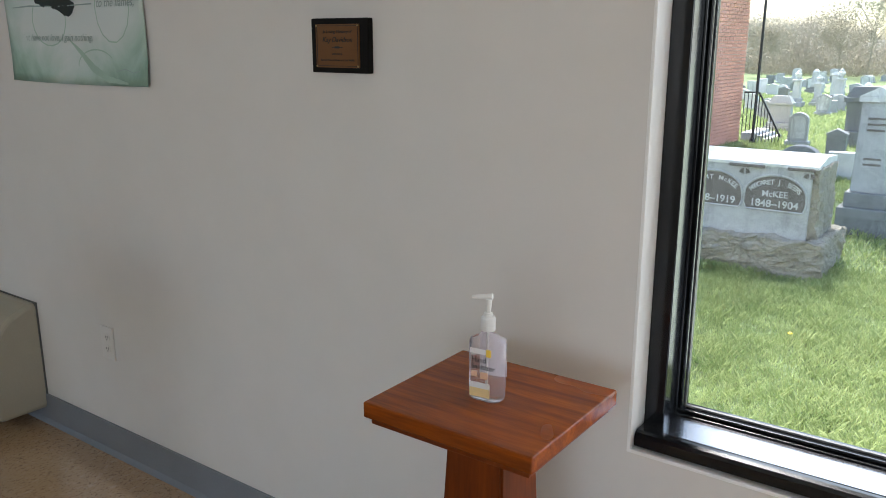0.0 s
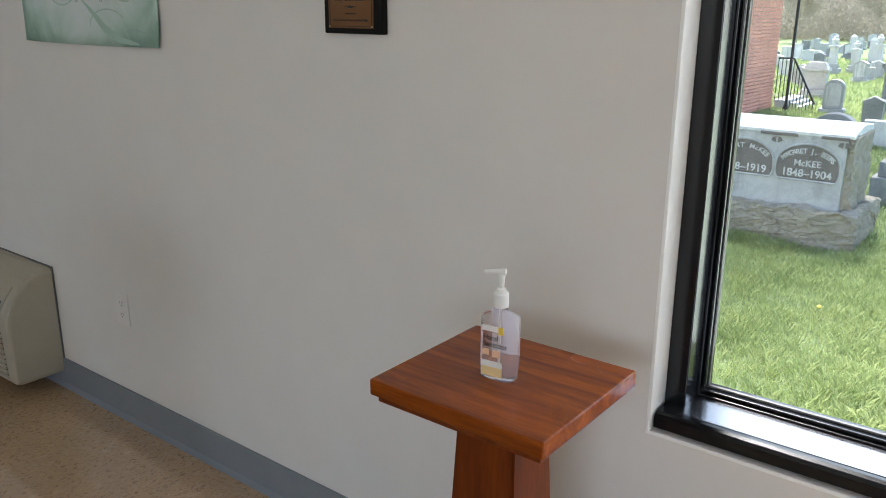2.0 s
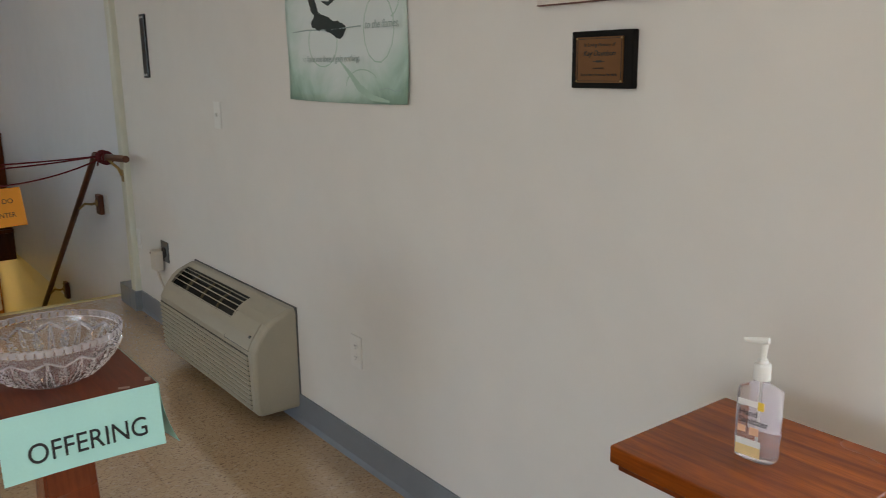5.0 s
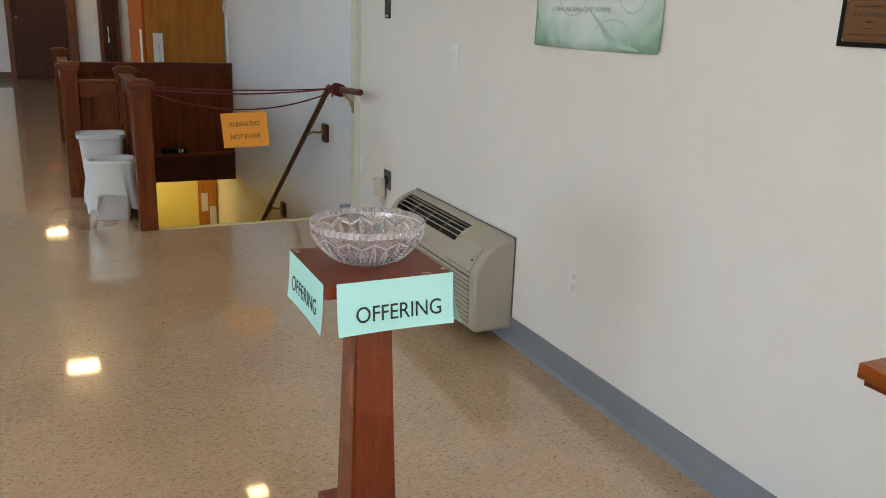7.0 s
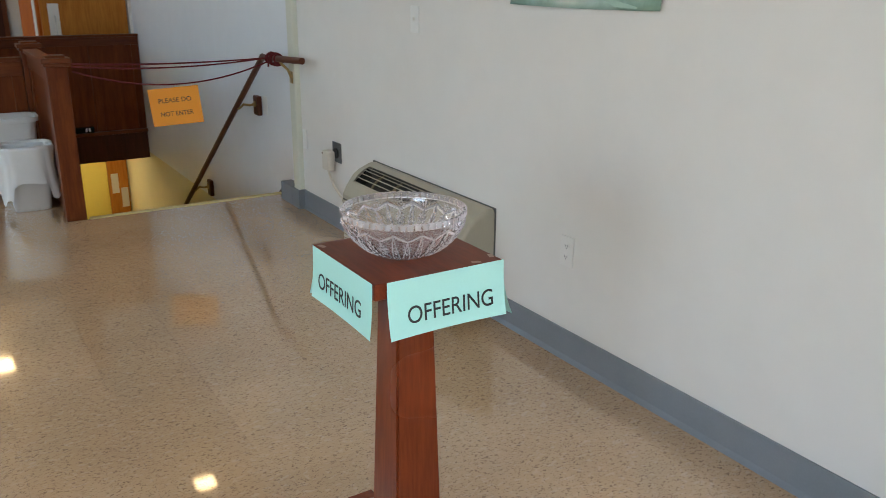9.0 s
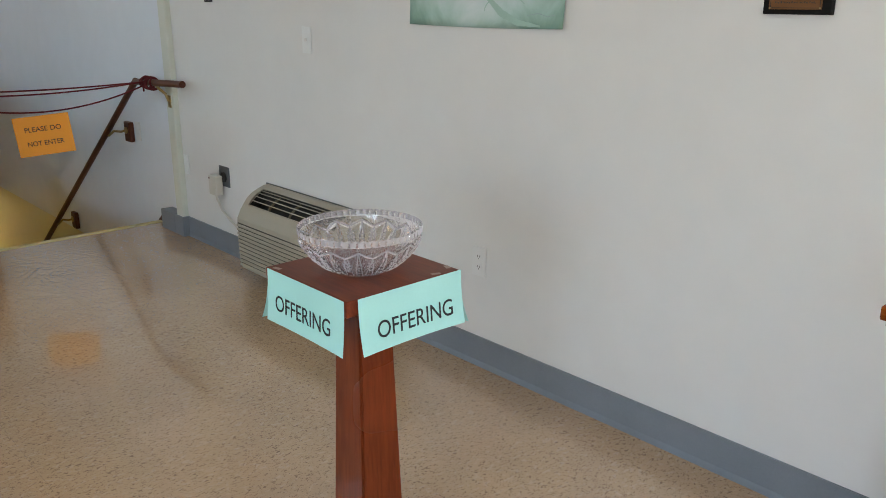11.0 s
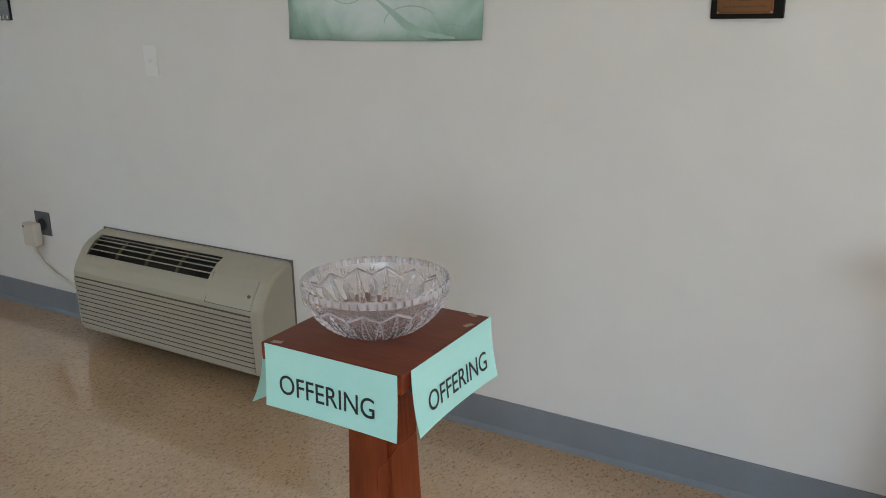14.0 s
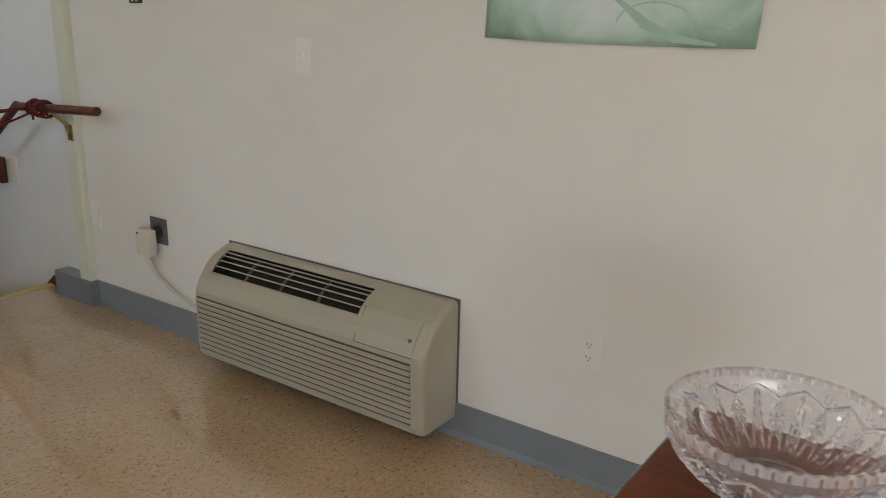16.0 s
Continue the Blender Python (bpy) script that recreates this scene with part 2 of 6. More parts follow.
def crystal(name, milk=0.06, ior=1.45):
    """Pressed crystal: clear glass with the slight milky scatter of its many fine cuts."""
    m, n, l, b = shader(name)
    b.inputs["Base Color"].default_value = (0.99, 0.97, 0.995, 1)
    b.inputs["Transmission Weight"].default_value, b.inputs["Roughness"].default_value, b.inputs["IOR"].default_value = 1.0, 0.01, ior
    b.inputs["Coat Weight"].default_value, b.inputs["Coat Roughness"].default_value = 0.8, 0.03
    d, t, x = n.new("ShaderNodeBsdfDiffuse"), n.new("ShaderNodeBsdfTranslucent"), n.new("ShaderNodeMixShader")
    d.inputs[0].default_value = t.inputs[0].default_value = (0.95, 0.92, 0.97, 1)
    y = n.new("ShaderNodeMixShader")
    l.new(d.outputs[0], x.inputs[1]), l.new(t.outputs[0], x.inputs[2])
    y.inputs[0].default_value = milk
    l.new(b.outputs[0], y.inputs[1]), l.new(x.outputs[0], y.inputs[2]), l.new(y.outputs[0], n["Material Output"].inputs[0])
    return m


def pane_glass(name):
    """Thin window glass: clear, with a Fresnel gloss."""
    m, n, l, b = shader(name)
    out = n["Material Output"]
    t, g, f, x = n.new("ShaderNodeBsdfTransparent"), n.new("ShaderNodeBsdfGlossy"), n.new("ShaderNodeFresnel"), n.new("ShaderNodeMixShader")
    t.inputs[0].default_value, g.inputs["Roughness"].default_value = (0.93, 0.96, 0.94, 1), 0.0
    l.new(f.outputs[0], x.inputs[0]), l.new(t.outputs[0], x.inputs[1]), l.new(g.outputs[0], x.inputs[2]), l.new(x.outputs[0], out.inputs[0])
    return m


def glow(name, color, strength):
    m, n, l, b = shader(name)
    b.inputs["Base Color"].default_value = (*color, 1)
    b.inputs["Emission Color"].default_value, b.inputs["Emission Strength"].default_value = (*color, 1), strength
    return m


def banner_cloth(name):
    m, n, l, b = shader(name)
    vec = where(n, l)
    cloud = noise_of(n, l, vec, 4.5, 5, 0.6, 0.8)
    g = n.new("ShaderNodeNewGeometry")
    sep = n.new("ShaderNodeSeparateXYZ")
    l.new(g.outputs["Position"], sep.inputs[0])
    up = n.new("ShaderNodeMapRange")
    up.inputs[1].default_value, up.inputs[2].default_value, up.inputs[3].default_value, up.inputs[4].default_value = 1.28, 1.46, 0.0, 0.62
    l.new(sep.outputs["Z"], up.inputs[0])
    side = n.new("ShaderNodeMath")
    side.operation = "ABSOLUTE"
    off = n.new("ShaderNodeMath")
    off.operation, off.inputs[1].default_value = "ADD", 2.479
    l.new(sep.outputs["X"], off.inputs[0]), l.new(off.outputs[0], side.inputs[0])
    edge = n.new("ShaderNodeMapRange")
    edge.inputs[1].default_value, edge.inputs[2].default_value, edge.inputs[3].default_value, edge.inputs[4].default_value = 0.18, 0.37, 0.0, 0.45
    l.new(side.outputs[0], edge.inputs[0])
    a = n.new("ShaderNodeMath")
    a.operation = "SUBTRACT"
    l.new(up.outputs[0], a.inputs[0]), l.new(edge.outputs[0], a.inputs[1])
    a2 = n.new("ShaderNodeMath")
    a2.operation = "ADD"
    l.new(a.outputs[0], a2.inputs[0]), l.new(cloud, a2.inputs[1])
    c = ramp(n, l, a2.outputs[0], [(0.28, (0.25, 0.39, 0.31)), (0.58, (0.44, 0.60, 0.53)), (0.92, (0.67, 0.74, 0.73))])
    l.new(c, b.inputs["Base Color"])
    b.inputs["Roughness"].default_value = 0.8
    bumped(n, l, b, noise_of(n, l, vec, 400, 2), 0.15, 0.001)
    return m


def stone(name, color, var=0.25, rough=0.85, bump=0.5, stain=(0.12, 0.11, 0.09)):
    m, n, l, b = shader(name)
    vec = where(n, l)
    broad, grain = noise_of(n, l, vec, 3, 5, 0.6), noise_of(n, l, vec, 70, 4, 0.7)
    c = ramp(n, l, broad, [(0.3, shade(color, 1 - var)), (0.7, shade(color, 1 + var))])
    c = mixed(n, l, 0.55, c, ramp(n, l, grain, [(0.3, shade(color, 0.5)), (0.7, shade(color, 1.35))]))
    c = mixed(n, l, 0.35, c, ramp(n, l, noise_of(n, l, vec, 14, 6, 0.75, 0.5), [(0.35, shade(color, 0.45)), (0.6, shade(color, 1.2))]))
    streak = noise_of(n, l, where(n, l, (6, 6, 0.8)), 1.5, 5, 0.7)
    c = mixed(n, l, ramp(n, l, streak, [(0.52, (0, 0, 0)), (0.75, (0.6, 0.6, 0.6))]), c, stain)
    l.new(c, b.inputs["Base Color"])
    b.inputs["Roughness"].default_value = rough
    bumped(n, l, b, noise_of(n, l, vec, 22, 6, 0.75), bump, 0.03)
    return m


def leafy(name, dark, light, scale=3.0):
    m, n, l, b = shader(name)
    g = n.new("ShaderNodeNewGeometry")
    c = ramp(n, l, g.outputs["Random Per Island"], [(0.0, dark), (0.6, tuple((p + q) / 2 for p, q in zip(dark, light))), (1.0, light)])
    patch = noise_of(n, l, where(n, l), scale, 4)
    c = mixed(n, l, 0.4, c, ramp(n, l, patch, [(0.3, dark), (0.7, light)]))
    l.new(c, b.inputs["Base Color"])
    b.inputs["Roughness"].default_value = 0.6
    t, x = n.new("ShaderNodeBsdfTranslucent"), n.new("ShaderNodeMixShader")
    l.new(c, t.inputs[0])
    x.inputs[0].default_value = 0.45
    l.new(b.outputs[0], x.inputs[1]), l.new(t.outputs[0], x.inputs[2]), l.new(x.outputs[0], n["Material Output"].inputs[0])
    return m


M_WALL = painted_wall("off_white_wall_paint", (0.74, 0.72, 0.68))
M_STAIRWALL = painted_wall("white_stair_wall_paint", (0.77, 0.80, 0.83), 0.4)
M_COLUMN = painted_wall("cream_green_pipe_paint", (0.66, 0.67, 0.57), 0.45)
M_CEIL = painted_wall("white_ceiling_paint", (0.80, 0.79, 0.76), 0.8)
M_YELLOW = painted_wall("yellow_wall_paint", (0.80, 0.65, 0.13))
M_CREAM = painted_wall("pale_yellow_wall_paint", (0.76, 0.69, 0.42))
M_FLOOR = tile_floor("tan_speckled_vinyl_tile")
M_SLAB = plain("concrete_slab", (0.16, 0.125, 0.09), 0.8)
M_BASE = plain("grey_vinyl_base", (0.20, 0.22, 0.245), 0.42, var=0.08, bump=0.08)
M_BASE_DARK = plain("brown_base_wood", (0.12, 0.06, 0.035), 0.4)
M_STAND = wood("reddish_stained_wood", (0.13, 0.021, 0.006), (0.25, 0.050, 0.013), "z", 0.26, 1.0, 0.0, 0.4)
M_STAND_TOP = wood("reddish_stained_wood_top", (0.14, 0.022, 0.005), (0.25, 0.046, 0.010), "x", 0.36, 1.0, 0.0, 0.28)
M_OAK = wood("orange_stained_oak", (0.095, 0.015, 0.0015), (0.37, 0.083, 0.005), "x", 0.24, 1.6, 0.06, 0.28)
# Upright grain, darker than the top's oak for shade beneath the slab.
M_OAK_Z = wood("orange_stained_oak_upright_shaded", (0.10, 0.017, 0.002), (0.23, 0.048, 0.005), "z", 0.30, 1.0, 0.0, 0.25)
M_PEW = wood("dark_stained_oak", (0.085, 0.018, 0.005), (0.200, 0.052, 0.012), "z", 0.40, 1.0, 0.0, 0.18)
M_PEW_X = wood("dark_stained_oak_level", (0.090, 0.020, 0.006), (0.205, 0.055, 0.013), "y", 0.36, 1.0, 0.0, 0.25)
M_RAIL = wood("brown_handrail_wood", (0.065, 0.018, 0.008), (0.14, 0.043, 0.018), "x", 0.4)
M_TAN = wood("honey_veneer", (0.36, 0.125, 0.018), (0.52, 0.22, 0.040), "z", 0.5, 0.5, spec=0.12)
M_DARKDOOR = wood("dark_brown_door_wood", (0.046, 0.013, 0.006), (0.095, 0.028, 0.012), "z", 0.45, spec=0.3)
M_FRAMEWOOD = wood("brown_frame_wood", (0.12, 0.038, 0.014), (0.21, 0.072, 0.026), "z", 0.35)
M_BRASS = plain("worn_brass", (0.42, 0.31, 0.14), 0.35, 1.0)
M_STEEL = plain("brushed_steel", (0.60, 0.60, 0.58), 0.35, 1.0)
M_ROPE = plain("dark_red_cord", (0.12, 0.006, 0.010), 0.8, bump=0.6, fine=400)
M_ORANGE = plain("orange_paper", (0.85, 0.33, 0.03), 0.75, var=0.03)
M_NOTICE = plain("dark_orange_paper", (0.40, 0.075, 0.02), 0.8)
M_MINT = plain("mint_green_paper", (0.44, 0.79, 0.73), 0.7, var=0.03)
M_INK = plain("black_ink", (0.015, 0.02, 0.02), 0.6, var=0.02)
M_AC = plain("beige_enamel", (0.385, 0.352, 0.27), 0.40, var=0.05, bump=0.05)
# Near black: dark plastic, and shade in and under the air conditioner.
M_AC_DARK = plain("dark_plastic_and_shade", (0.025, 0.024, 0.022), 0.6)
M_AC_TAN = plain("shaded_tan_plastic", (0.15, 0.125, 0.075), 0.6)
# Beige enamel darkened to stand for shade between the louvres.
M_AC_SHADE = plain("beige_enamel_in_shade", (0.075, 0.067, 0.05), 0.6)
M_AC_GREY = plain("grey_sleeve_metal", (0.10, 0.10, 0.095), 0.5)
M_PLASTIC_W = plain("white_plastic", (0.78, 0.78, 0.75), 0.35, var=0.03, bump=0.03)
M_OUTLET = plain("white_outlet_plastic", (0.75, 0.735, 0.70), 0.3, var=0.02, bump=0.02)
M_GREYPLATE = plain("grey_plate_metal", (0.13, 0.14, 0.145), 0.4, 0.3)
M_CORD = plain("ivory_plastic", (0.62, 0.58, 0.50), 0.45, var=0.04)
M_BLACK = plain("black_painted_aluminium", (0.007, 0.008, 0.009), 0.16, var=0.05, bump=0.02, spec=0.4)
M_BLACKWOOD = plain("black_lacquer", (0.008, 0.007, 0.006), 0.5, spec=0.12)
M_GOLD = plain("brushed_gold_plate", (0.19, 0.085, 0.030), 0.42, 0.6, var=0.08, scale=20)
M_TRIM = plain("white_gloss_trim", (0.88, 0.88, 0.86), 0.35, var=0.03, bump=0.05)
M_SIGNBOARD = plain("weathered_white_board", (0.72, 0.66, 0.60), 0.7, var=0.12, scale=14)
M_SIGNEDGE = plain("dark_worn_edge", (0.14, 0.055, 0.045), 0.7)
M_BANNER = banner_cloth("green_watercolour_cloth")
M_BRUSH = plain("black_brush_paint", (0.02, 0.03, 0.028), 0.7)
M_BANNERINK = plain("grey_green_ink", (0.33, 0.43, 0.41), 0.8)
M_BANNERLINE = plain("pale_green_ink", (0.38, 0.54, 0.46), 0.8)
M_BIN = plain("dull_white_plastic", (0.62, 0.62, 0.61), 0.4, var=0.04, bump=0.03)
M_BAG = plain("white_bin_liner", (0.66, 0.66, 0.65), 0.4, var=0.03, bump=0.3, fine=40)
M_PANE = pane_glass("clear_window_glass")
M_CRYSTAL = crystal("cut_crystal", 0.055, 1.20)
M_CRYSTAL_CUT = crystal("ground_facets", 0.33, 1.38)
M_BOTTLE = crystal("clear_bottle_plastic", 0.13, 1.12)
M_FROST = crystal("frosted_label_film", 0.55, 1.05)
M_LABEL_W = plain("white_label", (0.80, 0.79, 0.76), 0.5, var=0.02)
M_LABEL_Y = plain("yellow_label", (0.85, 0.60, 0.08), 0.5, var=0.03)
M_LABEL_S = plain("straw_label", (0.82, 0.62, 0.30), 0.5, var=0.06, scale=60)
M_TAPE = plain("clear_tape", (0.36, 0.24, 0.19), 0.3, var=0.05)
M_LABEL_P = plain("peach_label", (0.80, 0.50, 0.32), 0.5, var=0.03)
M_LAMP = glow("lit_lamp_diffuser", (1.0, 0.66, 0.30), 3.4)
M_GRASS = leafy("spring_grass_blades", (0.13, 0.20, 0.055), (0.60, 0.64, 0.31), 2.6)
M_GROUND = stone("grassy_earth", (0.185, 0.235, 0.095), 0.45, 0.95, 0.6, (0.15, 0.16, 0.08))
M_GRANITE = stone("pale_grey_granite", (0.47, 0.465, 0.465), 0.25, 0.75, 0.3, (0.14, 0.135, 0.13))
M_GRANITE_ROUGH = stone("rough_hewn_granite", (0.40, 0.355, 0.29), 0.3, 0.9, 0.9, (0.10, 0.09, 0.07))
# Paler granite, with the light from above put into its colour.
M_GRANITE_TOP = stone("top_lit_granite", (0.70, 0.69, 0.67), 0.08, 0.8, 0.3, (0.55, 0.54, 0.52))
M_GRANITE_DARK = stone("dark_grey_granite", (0.27, 0.27, 0.275), 0.3, 0.8, 0.4, (0.08, 0.08, 0.08))
M_MARBLE = stone("weathered_marble", (0.68, 0.67, 0.66), 0.35, 0.8, 0.4, (0.13, 0.13, 0.12))
M_PANEL_DARK = stone("dark_panel_granite", (0.19, 0.165, 0.15), 0.15, 0.9, 0.4)
M_BRICK = plain("red_brick", (0.76, 0.35, 0.26), 0.85, var=0.22, scale=2.5, bump=0.5, fine=60)
M_MORTAR = plain("pale_mortar", (0.80, 0.60, 0.52), 0.9)
M_IRON = plain("black_iron", (0.02, 0.02, 0.023), 0.5)
M_BARK = stone("grey_brown_bark", (0.33, 0.295, 0.25), 0.3, 0.95, 0.8)
M_LITTER = stone("leaf_litter", (0.36, 0.315, 0.25), 0.4, 0.95, 0.8, (0.25, 0.21, 0.16))
M_LEAF = leafy("young_spring_leaves", (0.27, 0.235, 0.185), (0.43, 0.39, 0.325), 0.4)
M_LEAF_G = leafy("young_green_leaves", (0.21, 0.20, 0.14), (0.42, 0.40, 0.30), 0.4)

# ---- setting: walls, floors, ceiling ----
WT = 0.26
wx0, wx1, wz0, wz1 = -0.621, 1.30, 0.607, 2.35          # the window's opening
STAIR_W = -9.25                                         # west end of the stairwell
STAIR_E = -5.35                                         # top nosing
LOW = -2.70                                             # lower floor

wall_north = part("wall_north", boxes((-4.93, wx0, 0, WT, -0.4, CEIL), (wx0, wx1, 0, WT, -0.4, wz0), (wx0, wx1, 0, WT, wz1, CEIL), (wx1, ROOM_E, 0, WT, -0.4, CEIL)), M_WALL)
tagged(wall_north, "off-white painted plaster wall with a window", "wall", kind="structure")
stairwell_wall = part("wall_stairwell", boxes((-11.4, -4.93, 0.03, WT, -0.415, CEIL)), M_STAIRWALL)
tagged(stairwell_wall, "white painted wall beside the stairs", "wall", kind="structure")
tagged(part("wall_stairwell_lower", boxes((-11.4, -4.93, 0.038, WT, LOW, -0.4155)), M_CREAM), "pale yellow painted wall of the lower flight", "wall", kind="structure")
tagged(part("wall_east", boxes((ROOM_E, ROOM_E + 0.2, ROOM_S, WT, -0.4, CEIL)), M_WALL), "off-white painted plaster wall", "wall", kind="structure")
# South wall is unseen; its openings are added for the daylight lamps.
bm = bmesh.new()
edge = ROOM_W - 0.2
for wx, ww, sill, top, watts in ASSUMED_WINDOWS:
    box(bm, edge, wx - ww / 2, ROOM_S - 0.2, ROOM_S, -0.4, CEIL)
    box(bm, wx - ww / 2, wx + ww / 2, ROOM_S - 0.2, ROOM_S, -0.4, sill)
    box(bm, wx - ww / 2, wx + ww / 2, ROOM_S - 0.2, ROOM_S, top, CEIL)
    edge = wx + ww / 2
box(bm, edge, ROOM_E + 0.2, ROOM_S - 0.2, ROOM_S, -0.4, CEIL)
tagged(part("wall_south", bm, M_WALL), "unseen off-white plaster wall with openings added for daylight", "wall", kind="structure")
tagged(part("wall_west", boxes((ROOM_W - 0.2, ROOM_W, ROOM_S, WT, -0.4, CEIL)), M_WALL), "off-white far end wall", "wall", kind="structure")
tagged(part("baseboard_west", boxes((ROOM_W, ROOM_W + 0.02, ROOM_S, -2.45, 0, 0.14), (ROOM_W, ROOM_W + 0.02, -1.25, -1.0, 0, 0.14)), M_BASE_DARK), "dark brown wooden baseboard", "baseboard", kind="structure")
tagged(part("wall_passage", boxes((ROOM_W, -11.4, -0.98, WT, -0.4, CEIL)), M_WALL), "off-white wall of the far passage", "wall", kind="structure")
tagged(part("ceiling", boxes((ROOM_W - 0.2, ROOM_E + 0.2, ROOM_S - 0.2, WT, CEIL, CEIL + 0.15)), M_CEIL), "plain white ceiling", "ceiling", kind="structure")

# floor slab with the stair opening; the tiles lie on it
floor = part("floor", boxes((STAIR_E, ROOM_E, ROOM_S, 0.03, -0.30, -0.004), (ROOM_W, STAIR_E, ROOM_S, -1.66, -0.30, -0.004),
                            (-6.52, STAIR_E, -1.66, -1.22, -0.30, -0.004), (ROOM_W, STAIR_W - 0.02, -1.66, 0.03, -0.30, -0.004)), M_SLAB)
tagged(floor, "glossy tan speckled vinyl tile floor", "floor", kind="structure")

# lower hall
tagged(part("wall_lower_west", boxes((-10.8, -10.6, -2.2, 0.03, LOW, -0.3)), M_YELLOW), "yellow painted wall of the lower hall", "wall", kind="structure")
tagged(part("wall_lower_south", boxes((-10.6, -5.35, -1.85, -1.68, LOW, -0.3)), M_YELLOW), "yellow painted wall below the stairs", "wall", kind="structure")
tagged(part("wall_lower_east", boxes((-5.33, -5.2, -1.85, 0.03, LOW, -0.3)), M_YELLOW), "yellow painted wall below the landing", "wall", kind="structure")
tagged(part("floor_lower", boxes((-10.8, -5.2, -2.2, 0.03, LOW - 0.2, LOW)), M_SLAB), "dull lower hall floor", "floor", kind="structure")
door_low = thing("door_lower", (-10.58, -0.07, LOW), "brown wooden door in the yellow lower hall", "door", kind="structure")
part("leaf", boxes((-10.598, -10.55, -0.20, 0.026, LOW, -0.55)), M_TAN, door_low)
for py, pz in ((-0.13, -1.02), (-0.03, -1.2)):
    part("paper", boxes((-10.549, -10.545, py - 0.04, py + 0.04, pz - 0.12, pz + 0.12)), M_CORD, door_low, "ivory paper notice")

stairs = thing("stairs", (STAIR_E, -0.6, LOW), "staircase going down with pale nosing", "stairs", kind="structure")
step_rise, step_run = 0.18, 0.26
step_mesh = part("step", boxes((0, step_run + 0.02, -1.66, 0.026, -step_rise, 0), bevel=0.008), M_FLOOR, stairs)
step_mesh.matrix_basis = Matrix.Translation((STAIR_E - step_run, 0, -step_rise))
for k in range(2, 15):
    again("step", step_mesh, Matrix.Translation((STAIR_E - step_run * k, 0, -step_rise * k)), stairs)
part("nosing", boxes((STAIR_E - 0.03, STAIR_E + 0.02, -1.19, 0.026, -0.05, 0.004), bevel=0.004), plain("cream_nosing", (0.62, 0.50, 0.22), 0.4), stairs, "cream metal nosing")

bm = bmesh.new()
prism_y(bm, [(-5.32, 0.0), (-5.32, 0.055), (-5.33, 0.055), (-5.40, 0.0), (-5.40, -0.06), (-5.32, -0.06)], 0.010, 0.0295)
part("skirt_end", bm, M_DARKDOOR, stairs, "dark wooden skirting end")

# painted pipe chase at the corner, with its grey base
pipe = part("column", boxes((-5.02, -4.93, -0.035, 0.03, 0, CEIL), bevel=0.012), M_COLUMN)
tagged(pipe, "cream painted corner column on the wall", "column", kind="structure")
bm = bmesh.new()
for x0, x1, y0 in ((-4.915, -0.05, -0.008), (-0.05, ROOM_E, -0.008)):
    prism_x(bm, [(0, 0.0), (y0 - 0.008, 0.0), (y0 - 0.004, 0.012), (y0, 0.02), (y0, 0.120), (y0 + 0.004, 0.119), (0, 0.119)], x0, x1)
box(bm, -5.03, -4.915, -0.047, -0.036, 0, 0.120, 0.003)
box(bm, -4.928, -4.916, -0.036, 0.0, 0, 0.120)
box(bm, -5.215, -5.031, -0.047, 0.029, 0, 0.120, 0.003)
tagged(part("baseboard", bm, M_BASE), "grey vinyl cove base along the wall", "baseboard", kind="structure")


# ---- window ----
window = thing("window_1", (wx0, 0.1, wz0), "black aluminium window with a deep sill looking onto the graveyard", "window", kind="structure")
bm = bmesh.new()
box(bm, wx0 - 0.004, wx0 + 0.0035, -0.003, 0.066, wz0, wz1, 0.002)
box(bm, wx0 - 0.004, wx1 + 0.004, -0.003, 0.066, wz0 - 0.004, wz0 + 0.0035, 0.002)
box(bm, wx0 - 0.004, wx1 + 0.004, -0.003, 0.066, wz1 - 0.0035, wz1 + 0.004, 0.002)
box(bm, wx1 - 0.0035, wx1 + 0.004, -0.003, 0.066, wz0, wz1, 0.002)
part("trim", bm, M_TRIM, window, "white painted reveal")
JX, FY = -0.577, 0.066
part("jamb", boxes((wx0 + 0.0005, JX, FY, 0.20, wz0 + 0.0005, wz1), bevel=0.002), M_BLACK, window)
part("jamb", boxes((wx1 - 0.042, wx1, FY, 0.20, wz0 + 0.0005, wz1), bevel=0.002), M_BLACK, window)
part("head", boxes((JX, wx1 - 0.042, FY, 0.20, wz1 - 0.042, wz1), bevel=0.002), M_BLACK, window)
SZ = 0.648
bm = bmesh.new()
prism_x(bm, [(0.20, wz0 + 0.004), (0.016, wz0 + 0.004), (0.006, wz0 + 0.010), (0.006, SZ - 0.010), (0.010, SZ - 0.003), (0.018, SZ), (0.20, SZ)], wx0 + 0.0075, wx1 - 0.0075)
part("window_sill", bm, M_BLACK, window, "glossy black metal sill")
GY = 0.150
# Added plate, paler than the black sill, strengthens the sky's reflection.
part("sill_sheen", boxes((JX + 0.001, wx1 - 0.043, 0.030, GY - 0.027, SZ, SZ + 0.0012)), plain("satin_sheen_metal", (0.46, 0.47, 0.50), 0.22, 1.0, var=0.05, bump=0.02), window, "thin satin plate added to brighten the sky's reflection on the sill")
bm = bmesh.new()
for a, c in ((0.0, 0.006), (0.008, 0.014)):
    box(bm, JX + a, JX + c, GY - 0.026 + a, GY + 0.02, SZ + 0.0005, wz1 - 0.042, 0.0015)
    box(bm, JX, wx1 - 0.042, GY - 0.0262 + a, GY + 0.0202, SZ + a, SZ + c, 0.0015)
part("window_frame", bm, M_BLACK, window, "black stepped glazing stop")
